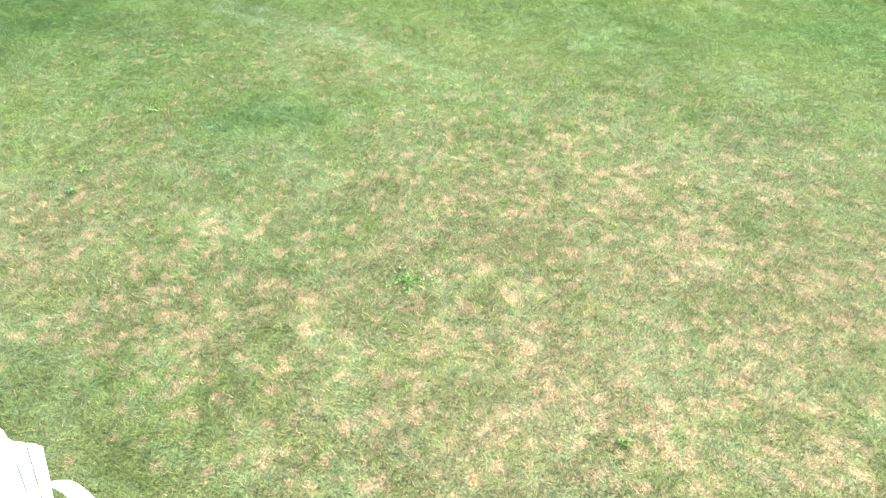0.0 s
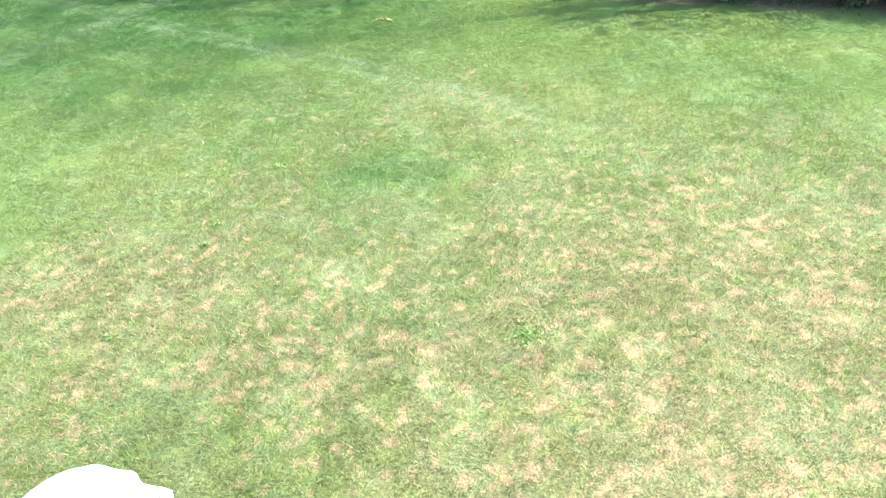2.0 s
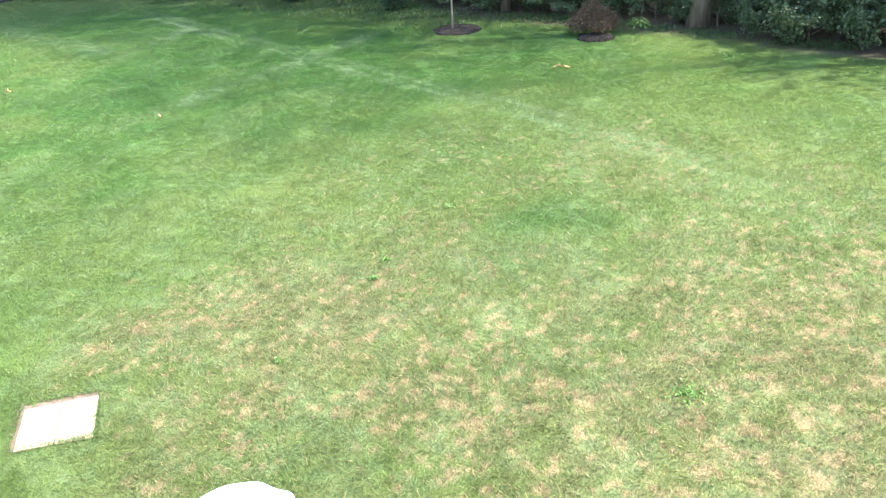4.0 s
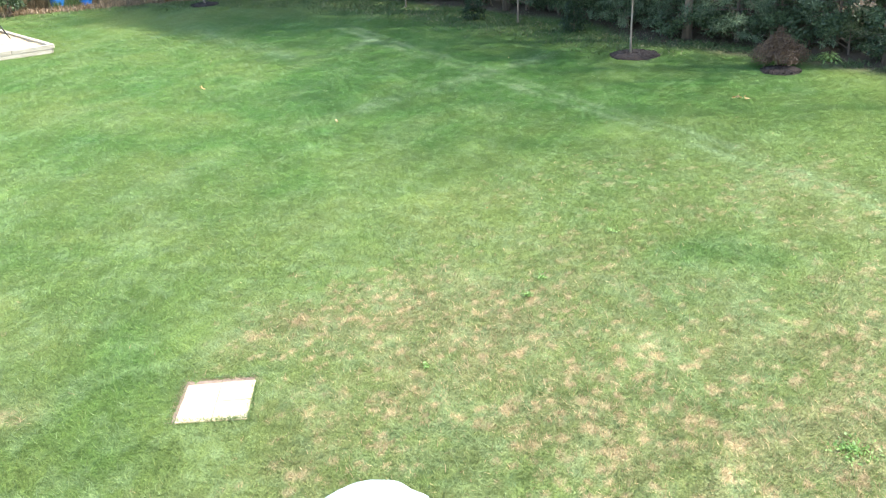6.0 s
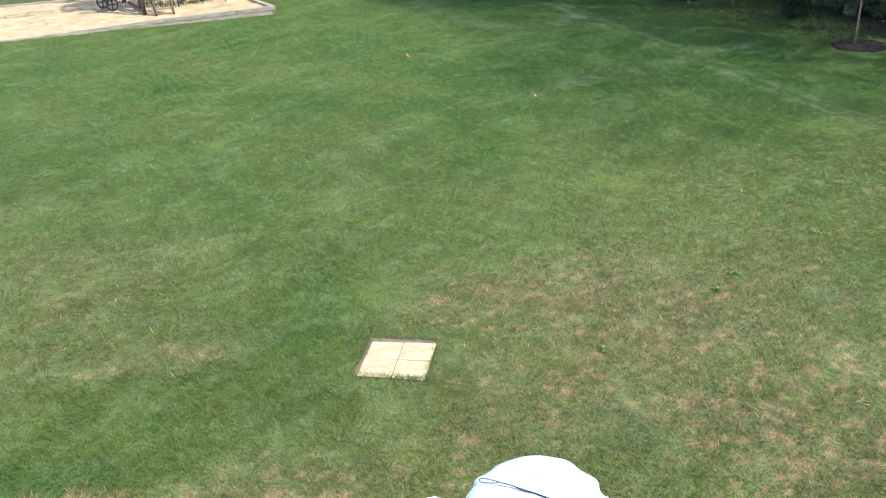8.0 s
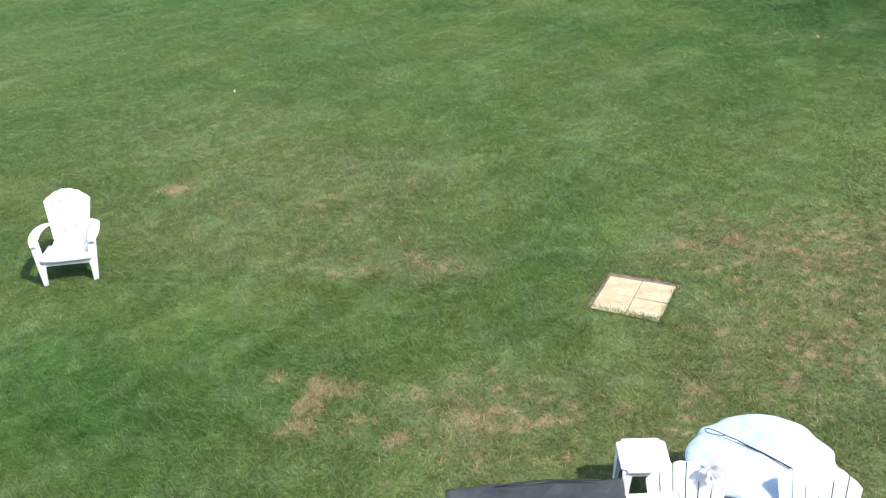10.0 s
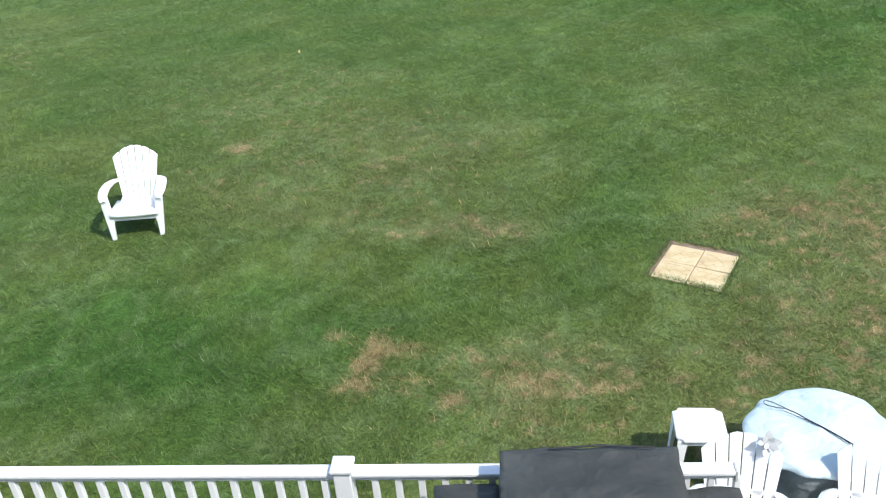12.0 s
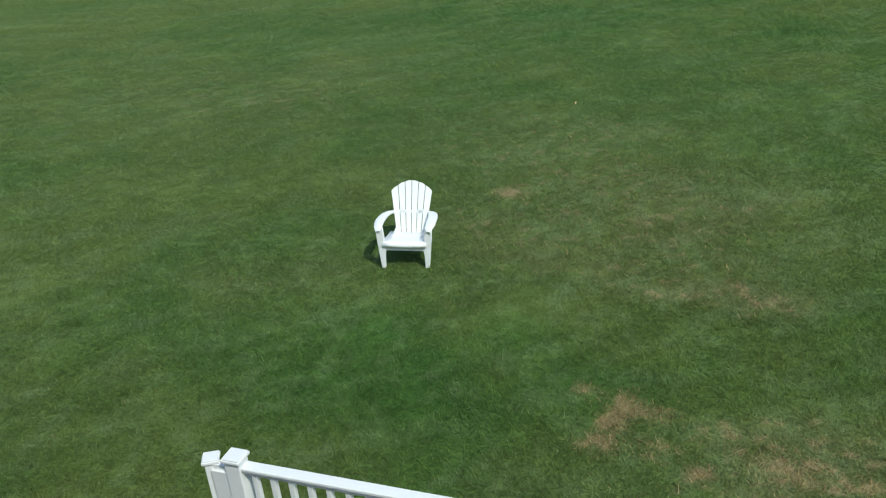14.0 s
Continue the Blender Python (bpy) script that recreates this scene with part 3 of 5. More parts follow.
# ---- foliage ----
def leaves_mesh(name, blobs, count, size, seed, material_, shell=0.55, droop=0.0, broad=0.27):
    """Folded leaves round the outer part of several ellipsoids: x, y, z and three half widths."""
    rng = np.random.default_rng(seed)
    weight = np.array([b[3] * b[4] + b[4] * b[5] + b[3] * b[5] for b in blobs])
    which = rng.choice(len(blobs), count, p=weight / weight.sum())
    blob = np.array(blobs)[which]
    d = rng.normal(size=(count, 3))
    d /= np.linalg.norm(d, axis=1)[:, None]
    far = rng.uniform(shell, 1.0, count) * (0.72 + 0.5 * vnoise(d[:, 0] * 2.5 + which * 3.1, d[:, 1] * 2.5 + d[:, 2] * 2.5, seed))
    at = blob[:, :3] + d * blob[:, 3:] * far[:, None]
    at[:, 2] = np.maximum(at[:, 2], 0.03)
    ahead = rng.normal(size=(count, 3)) + 0.5 * d + np.array([0, 0, -droop])
    ahead /= np.linalg.norm(ahead, axis=1)[:, None]
    side = np.cross(ahead, rng.normal(size=(count, 3)))
    side /= np.linalg.norm(side, axis=1)[:, None]
    up = np.cross(side, ahead)
    long = size * rng.uniform(0.6, 1.3, count)[:, None]
    co = np.stack([at, at + 0.5 * long * ahead + broad * long * side + 0.08 * long * up, at + long * ahead, at + 0.5 * long * ahead - broad * long * side + 0.08 * long * up], 1)
    i = np.arange(count)[:, None] * 4
    faces = np.concatenate([i + [0, 1, 2], i + [0, 2, 3]], 1).reshape(-1, 3)
    me = bpy.data.meshes.new(name)
    me.vertices.add(4 * count)
    me.vertices.foreach_set("co", co.ravel().astype(np.float32))
    me.loops.add(faces.size)
    me.loops.foreach_set("vertex_index", faces.ravel().astype(np.int32))
    me.polygons.add(len(faces))
    me.polygons.foreach_set("loop_start", (np.arange(len(faces)) * 3).astype(np.int32))
    me.update()
    me.materials.append(material_)
    return me


def join_into(bm, other):
    me = bpy.data.meshes.new("joined")
    other.to_mesh(me)
    other.free()
    bm.from_mesh(me)
    bpy.data.meshes.remove(me)


def wood_mesh(height, radius, limbs, seed, low=0.3, spread=0.25):
    """A tapered, slightly crooked trunk with limbs."""
    rng = random.Random(seed)
    pts, x, y = [], 0.0, 0.0
    for k in range(9):
        pts.append((x, y, height * k / 8 - (0.1 if k == 0 else 0)))
        x, y = x + rng.uniform(-1, 1) * height * 0.004, y + rng.uniform(-1, 1) * height * 0.004
    radii = [radius * (1.35 if k == 0 else 1 - 0.1 * k) for k in range(9)]
    bm = tube(pts, radii, 9)
    for k in range(limbs):
        f = low + (0.95 - low) * (k + rng.random()) / limbs
        n = min(int(f * 8), 7)
        start = Vector(pts[n]).lerp(Vector(pts[n + 1]), f * 8 - n)
        a, long = rng.uniform(0, 6.28), height * spread * (1.15 - f * 0.6)
        way = Vector((math.cos(a), math.sin(a), rng.uniform(0.3, 0.9)))
        bend = [start + way * long * s + Vector((0, 0, -0.12 * long * s * s)) for s in (0, 0.35, 0.7, 1.0)]
        r = radius * (1 - 0.85 * f) * 0.55
        join_into(bm, tube(bend, [r, r * 0.75, r * 0.5, r * 0.2], 6))
    return bm


def tree(at, height, radius, seed, label, blobs, count, size, leaf, bark, name="tree", low=0.3, limbs=9, spread=0.25, category="tree", group=""):
    ob = empty(name, pose(at[0], at[1], 0), label, category, group)
    part("trunk", wood_mesh(height, radius, limbs, seed, low, spread), bark, ob, smooth=True)
    crown = new("crown", leaves_mesh("crown", blobs, count, size, seed, leaf))
    crown.parent = ob
    return ob


def crown_blobs(seed, low, high, wide, n=9):
    rng = random.Random(seed)
    out = []
    for k in range(n):
        f = (k + 0.5) / n
        z = low + (high - low) * f
        r = wide * (0.55 + 0.6 * math.sin(math.pi * min(f + 0.18, 1.0))) * rng.uniform(0.55, 0.8)
        a = rng.uniform(0, 6.28)
        s = wide * rng.uniform(0.15, 0.5)
        out.append((s * math.cos(a), s * math.sin(a), z, r, r * rng.uniform(0.8, 1.2), (high - low) / n * rng.uniform(0.9, 1.5)))
    return out


# tall trees of the wood, whose crowns shade the lawn
WOOD_TREES = [
    (20.6, 16.4, 0, 1.0), (19.8, 20.6, 1, 1.02), (18.7, 24.6, 2, 1.05), (17.6, 29.0, 0, 1.0), (21.5, 12.2, 1, 0.62), (22.3, 6.4, 2, 0.55),
    (23.6, 18.5, 2, 1.05), (22.4, 23.0, 0, 1.0), (21.0, 28.0, 1, 1.0), (15.6, 34.5, 2, 0.9), (12.0, 39.0, 1, 0.85), (8.0, 42.0, 0, 0.8),
    (3.5, 43.5, 2, 0.75), (18.5, 34.0, 0, 0.95), (23.5, 2.5, 0, 0.5), (24.5, 9.5, 1, 0.6), (-2.0, 45.0, 1, 0.7), (25.0, 14.0, 0, 0.9),
]
makers = []
for n in range(3):
    blobs = crown_blobs(40 + n, 4.2, 17.5, 3.6)
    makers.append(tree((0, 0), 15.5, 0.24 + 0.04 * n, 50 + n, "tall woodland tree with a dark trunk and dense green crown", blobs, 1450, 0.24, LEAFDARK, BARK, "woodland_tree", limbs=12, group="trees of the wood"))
for k, (x, y, n, size) in enumerate(WOOD_TREES):
    made = copy_thing(makers[n], pose(x, y, 0, 0, 0, 67 * k))
    made.scale = (1.1 * size, 1.1 * size, 1.0 * size)
for ob in makers:
    for o in (*ob.children_recursive, ob):
        bpy.data.objects.remove(o)

# the tallest ones, whose high crowns throw the soft shade on the lawn
for k, (x, y) in enumerate(((21.6, 6.6), (21.4, 10.8), (21.8, 15.2), (21.0, 19.6))):
    high = [(a, b, c, d, e, f) for a, b, c, d, e, f in crown_blobs(140 + k, 12.5, 22.0, 4.6, 8)]
    tree((x, y), 20.5, 0.10, 150 + k, "very tall woodland tree with a high open crown", high, 1500 if k < 2 else 1450, 0.26, LEAFDARK, BARK, "tall_tree", 0.55, 12, 0.22, group="trees of the wood")

tree((16.2, 33.3), 13.5, 0.26, 161, "tall woodland tree with a dense green crown", crown_blobs(160, 6.5, 14.0, 3.9, 9), 4200, 0.26, LEAFDARK, BARK, "tall_tree", 0.45, 12, 0.24, group="trees of the wood")

for k, (x, y, low, high) in enumerate(((18.4, 23.4, 11.5, 19.5), (17.3, 25.8, 9.5, 15.5), (17.6, 27.6, 12.0, 19.0))):
    tree((x, y), high - 1.0, 0.10, 163 + k, "very tall woodland tree with a high open crown", crown_blobs(162 + 2 * k, low, high, 4.0, 8), 3000, 0.26, LEAFDARK, BARK, "tall_tree", 0.55, 12, 0.22, group="trees of the wood")


# young pines whose fans of needles hang to the ground
def pine(name, seed, high, label):
    rng = random.Random(seed)
    ob = empty(name, pose(0, 0, 0), label, "pine", "young pines along the wood")
    bm = tube([(0, 0, -0.05), (0.02, 0, high * 0.5), (0, 0.03, high)], [0.05, 0.035, 0.012], 7)
    fans = []
    levels = int(high / 0.42)
    for k in range(levels):
        z = 0.45 + (high - 0.6) * k / levels
        for n in range(6):
            a, out = 6.2832 * (n + 0.5 * (k % 2)) / 6 + rng.uniform(-0.3, 0.3), (1.45 - 0.8 * k / levels) * rng.uniform(0.7, 1.1)
            way = Vector((math.cos(a), math.sin(a), 0))
            tip = way * out + Vector((0, 0, z + rng.uniform(-0.22, 0.12)))
            join_into(bm, tube([(0, 0, z), way * out * 0.5 + Vector((0, 0, z + 0.06)), tip], [0.016, 0.011, 0.004], 5))
            for f in (0.55, 0.8, 1.0):
                r = rng.uniform(0.15, 0.26)
                side = way.cross(Vector((0, 0, 1))) * rng.uniform(-0.25, 0.25)
                fans.append((*(way * out * f + side + Vector((0, 0, tip.z * f + z * (1 - f)))), r, r, 0.10))
    part("trunk", bm, BARK, ob)
    needles = new("needles", leaves_mesh("needles", fans, 95 * len(fans), 0.13, seed, LEAFPINE, 0.1, 0.35, 0.07))
    needles.parent = ob
    return ob


pine_makers = [pine("young_pine", 170 + k, 2.6 + 0.5 * k, "young pine with grey-green needles sweeping to the ground") for k in range(3)]
PINES = [(20.75, 11.9, 1.0), (20.55, 10.9, 0.95), (20.9, 9.9, 1.1), (20.65, 8.8, 0.95), (21.2, 7.9, 1.0), (21.5, 10.6, 1.2), (21.3, 5.4, 0.95), (21.3, 4.0, 0.9), (20.2, 15.2, 0.9), (19.7, 16.6, 0.8), (18.95, 19.4, 0.85), (18.95, 17.35, 0.95), (18.1, 20.7, 0.7), (18.5, 22.4, 0.8)]
for k, (x, y, size) in enumerate(PINES):
    made = copy_thing(pine_makers[k % 3], pose(x, y, 0, 0, 0, 77 * k))
    made.scale = (size, size, size)
for ob in pine_makers:
    for o in (*ob.children_recursive, ob):
        bpy.data.objects.remove(o)

# undergrowth along the edge of the wood
bush_makers = []
for n in range(4):
    rng = random.Random(70 + n)
    blobs = []
    for k in range(16):
        a, d, z = rng.uniform(0, 6.28), rng.uniform(0.2, 1.15), rng.uniform(0.35, 3.0)
        blobs.append((d * math.cos(a), d * math.sin(a), z, rng.uniform(0.22, 0.55), rng.uniform(0.22, 0.55), rng.uniform(0.12, 0.28)))
    ob = empty("bush", pose(0, 0, 0), "loose leafy understorey bush at the edge of the wood", "bush", "bushes along the wood")
    part("stem", wood_mesh(2.9, 0.04, 12, 80 + n, 0.1, 0.36), BARK, ob)
    crown = new("foliage", leaves_mesh("foliage", blobs, 1900, 0.12, 90 + n, LEAFBUSH, 0.2))
    crown.parent = ob
    bush_makers.append(ob)
rng = random.Random(78)
blobs = [(rng.uniform(-0.7, 0.7), rng.uniform(-0.7, 0.7), rng.uniform(0.1, 0.8), rng.uniform(0.22, 0.42), rng.uniform(0.22, 0.42), rng.uniform(0.14, 0.24)) for k in range(14)]
low_maker = empty("low_bush", pose(0, 0, 0), "low leafy shrub growing at the foot of the wood", "bush", "low shrubs along the wood")
part("stem", wood_mesh(0.8, 0.03, 9, 88, 0.1, 0.6), BARK, low_maker)
foliage = new("foliage", leaves_mesh("foliage", blobs, 1500, 0.085, 98, LEAFBUSH, 0.2))
foliage.parent = low_maker
rng = random.Random(8)
for k in range(58):
    y = -1.0 + 43.0 * (k + rng.random()) / 58
    x = float(edge_x(y)) + (1.0 if k % 2 else 2.3) + rng.uniform(-0.2, 0.7)
    if any(math.hypot(x - p[0], y - p[1]) < 1.15 for p in PINES):
        continue
    made = copy_thing(bush_makers[k % 4], pose(x, y, 0, 0, 0, rng.uniform(0, 360)))
    s = rng.uniform(0.45, 1.0) if k % 2 else rng.uniform(0.9, 1.5)
    made.scale = (s, s, s * rng.uniform(0.8, 1.3))
# low growth that closes the wood's foot
for k in range(60):
    y = -1.0 + 38.0 * (k + rng.random()) / 60
    x = float(edge_x(y)) + (0.45 if y < 12 else 0.9) + rng.uniform(-0.15, 0.6)
    made = copy_thing(low_maker, pose(x, y, 0, 0, 0, rng.uniform(0, 360)))
    s = rng.uniform(0.7, 1.3) * (1.25 if y < 12 else 0.9)
    made.scale = (s, s, s * rng.uniform(0.7, 1.3))
for ob in (low_maker, *bush_makers):
    for o in (*ob.children_recursive, ob):
        bpy.data.objects.remove(o)

# deep wood behind, past telling apart
rng = random.Random(9)
blobs = []
for k in range(230):
    y = -4.0 + 52.0 * rng.random()
    dx = rng.uniform(3.2, 11.0)
    blobs.append((float(edge_x(y)) + dx, y, rng.uniform(0.3, min(11.0, 1.2 + 1.35 * dx)), rng.uniform(1.0, 2.0), rng.uniform(1.0, 2.0), rng.uniform(0.7, 1.4)))
tagged(new("deep_wood", leaves_mesh("deep_wood", blobs, 62000, 0.30, 95, LEAFDARK, 0.3)), "dense foliage deep in the wood, its shade put into the leaf colour", "woods", kind="stuff")


def stalks(name, spots, count, tall, seed, material_, label, wide=0.012, leaning=(0.1, 1.15)):
    """Long thin blades round spots: x, y, half width."""
    rng = np.random.default_rng(seed)
    spot = np.array(spots)[rng.integers(0, len(spots), count)]
    x, y = spot[:, 0] + spot[:, 2] * rng.normal(0, 0.5, count), spot[:, 1] + spot[:, 2] * rng.normal(0, 0.5, count)
    a, lean, high = rng.uniform(0, 6.28, count), rng.uniform(*leaning, count), tall * rng.uniform(0.4, 1.2, count)
    co = np.empty((count, 3, 3), np.float32)
    co[:, 0] = np.stack([x - wide * np.sin(a), y + wide * np.cos(a), 0 * x], 1)
    co[:, 1] = np.stack([x + wide * np.sin(a), y - wide * np.cos(a), 0 * x], 1)
    co[:, 2] = np.stack([x + high * np.sin(lean) * np.cos(a), y + high * np.sin(lean) * np.sin(a), high * np.cos(lean)], 1)
    me = bpy.data.meshes.new(name)
    me.vertices.add(3 * count)
    me.vertices.foreach_set("co", co.ravel())
    me.loops.add(3 * count)
    me.loops.foreach_set("vertex_index", np.arange(3 * count, dtype=np.int32))
    me.polygons.add(count)
    me.polygons.foreach_set("loop_start", np.arange(0, 3 * count, 3, dtype=np.int32))
    me.update()
    me.materials.append(material_)
    return tagged(new(name, me), label, "tall grass", kind="stuff")


edge_spots = [(float(edge_x(y)) + (0.1 if y < 18 else -0.9 if y < 22 else -1.3), y, 0.5 if y < 18 else 1.5) for y in np.arange(0.0, 41.0, 0.35) if y > 16 or int(y * 20) % 3 == 0]
stalks("rough_edge_grass", edge_spots, 42000, 0.085, 31, ROUGHGRASS, "unmown rough grass along the edge of the wood", 0.014, (0.8, 1.45))
stalks("dry_edge_grass", [p for p in edge_spots if p[1] > 17], 3000, 0.10, 33, STRAW, "dry straw-coloured tall grass along the wood", 0.012, (0.7, 1.4))
stalks("reeds", [(4.4, 39.9, 0.6), (5.9, 40.2, 0.6), (4.7, 39.9, 0.4), (5.9, 39.9, 0.3), (7.0, 39.4, 0.3), (7.6, 39.3, 0.9), (9.0, 38.4, 0.9), (10.3, 37.2, 0.8), (3.2, 40.4, 0.9)], 3200, 0.9, 32, REED, "dry tan reeds behind the lawn", 0.016)


stalks("dry_bank_grass", [(3.6 + 0.35 * k, 38.7 - 0.09 * k + 0.25 * (k % 3), 0.45) for k in range(20)], 2800, 0.26, 34, DEADGRASS, "bank of dead straw-coloured grass behind the lawn", 0.014, (0.3, 1.25))


stalks("tub_side_grass", [(5.75, 39.0, 0.22), (6.0, 39.05, 0.25), (5.25, 38.95, 0.2)], 520, 0.42, 35, ROUGHGRASS, "tall green grass growing between the blue tubs", 0.016)


# ---- mulch rings with young trees ----
def mulch_ring(x, y, r, seed, label):
    bm = bmesh.new()
    rng = random.Random(seed)
    middle = bm.verts.new((0, 0, 0.07))
    rows = []
    for f, z in ((0.35, 0.075), (0.7, 0.06), (0.92, 0.03), (1.03, -0.02)):
        rows.append([bm.verts.new((r * f * math.cos(a) * rng.uniform(0.96, 1.04), r * f * math.sin(a) * rng.uniform(0.96, 1.04), z + rng.uniform(-0.012, 0.012))) for a in [6.2832 * k / 40 for k in range(40)]])
    for k in range(40):
        bm.faces.new((middle, rows[0][k], rows[0][(k + 1) % 40]))
        for a, b in zip(rows, rows[1:]):
            bm.faces.new((a[k], b[k], b[(k + 1) % 40], a[(k + 1) % 40]))
    for k in range(260):
        a, d = rng.uniform(0, 6.28), r * math.sqrt(rng.random()) * 0.98
        box(bm, (-0.03, -0.008, -0.004), (0.03, 0.008, 0.004), pose(d * math.cos(a), d * math.sin(a), 0.075 - 0.05 * (d / r) ** 2, rng.uniform(-30, 30), rng.uniform(-30, 30), rng.uniform(0, 180)))
    ob = part("mulch_ring", bm, MULCH)
    ob.matrix_basis = pose(x, y, 0)
    return tagged(ob, label, "mulch bed")


for k, (x, y, r) in enumerate(RINGS):
    mulch_ring(x, y, r, k, "round bed of dark shredded bark mulch in the lawn")
tree((15.70, 17.80), 4.6, 0.027, 11, "young sapling with a slim pale trunk in a mulch ring", crown_blobs(12, 1.95, 4.8, 1.05, 6), 1500, 0.13, LEAFBUSH, PALEBARK, "sapling", 0.42, 12, 0.2)
tree((9.99, 35.3), 4.2, 0.04, 13, "young sapling with a slim trunk by the wood", crown_blobs(14, 1.9, 4.4, 0.9, 6), 1200, 0.13, LEAFBUSH, PALEBARK, "sapling", 0.42, 10, 0.2)
tree((17.42, 14.62), 0.80, 0.03, 15, "small weeping bronze-leaved maple in a mulch ring", [(0, 0, 0.50, 0.42, 0.42, 0.16), (-0.34, 0.12, 0.30, 0.32, 0.32, 0.24), (0.40, -0.18, 0.28, 0.32, 0.32, 0.24), (0.18, 0.34, 0.30, 0.32, 0.32, 0.24), (-0.18, -0.34, 0.30, 0.32, 0.32, 0.22), (0.0, 0, 0.80, 0.10, 0.10, 0.14), (0.02, 0.03, 0.64, 0.28, 0.28, 0.14)], 9500, 0.040, LEAFRED, BARK, "weeping_maple", 0.2, 16, 0.5)
tree((-9.0, 39.0), 0.9, 0.03, 17, "small green shrub in a mulch bed by the fence", [(0, 0, 0.75, 0.5, 0.5, 0.42), (-0.3, 0.1, 0.55, 0.32, 0.32, 0.3), (0.35, 0, 0.6, 0.34, 0.34, 0.3)], 1300, 0.10, LEAFDARK, BARK, "shrub", 0.2, 9, 0.4, category="shrub")
tree((16.62, 21.3), 0.8, 0.03, 19, "small dark conical evergreen at the edge of the wood", [(0, 0, 0.25, 0.42, 0.42, 0.25), (0, 0, 0.55, 0.3, 0.3, 0.25), (0, 0, 0.85, 0.18, 0.18, 0.25)], 1500, 0.07, LEAFDARK, BARK, "small_evergreen", 0.2, 8, 0.3)
tree((15.58, 25.1), 0.7, 0.03, 20, "small dark conical evergreen at the edge of the wood", [(0, 0, 0.22, 0.38, 0.38, 0.22), (0, 0, 0.5, 0.26, 0.26, 0.22), (0, 0, 0.75, 0.15, 0.15, 0.2)], 1300, 0.07, LEAFDARK, BARK, "small_evergreen", 0.2, 8, 0.3)
for x, y in ((16.23, 23.57), (15.2, 28.9)):
    tree((x, y), 3.0, 0.028, int(y), "thin young tree with a pale stem in rough grass", crown_blobs(int(y * 3), 1.0, 3.2, 0.6, 5), 420, 0.11, LEAFBUSH, PALEBARK, "sapling", 0.3, 9, 0.2)
for x, y, r, high in ((18.2, 18.4, 0.11, 9.0), (20.45, 6.7, 0.24, 6.0), (19.42, 12.98, 0.24, 9.0)):
    tree((x, y), high, r, int(x * 10), "straight woodland trunk standing at the lawn's edge", crown_blobs(int(y * 7), 0.5 * high, 1.1 * high, 2.8, 7), 1000, 0.20, LEAFDARK, BARK, "edge_tree", 0.45, 4, group="trees of the wood")


def hosta(x, y):
    ob = empty("hosta", pose(x, y, 0), "low yellow-green broad-leaved plant at the wood's foot", "plant")
    for k in range(30):
        a, out = 2.4 * k, 0.08 + 0.009 * k
        leaf = [(0.0, -0.008), (0.05, -0.026), (0.09, -0.024), (0.14, 0.0), (0.09, 0.024), (0.05, 0.026), (0.0, 0.008)]
        part("leaf", slab(leaf, 0.003, pose(out * math.cos(a) * 0.8, out * math.sin(a) * 0.8, 0.24 - 0.006 * k, 0, 10 + 1.2 * k, math.degrees(a))), LEAFHOSTA, ob)
        part("stalk", tube([(0, 0, 0), (out * math.cos(a) * 0.8, out * math.sin(a) * 0.8, 0.24 - 0.006 * k)], 0.006, 5), LEAFHOSTA, ob)
    return ob


hosta(18.6, 14.15)


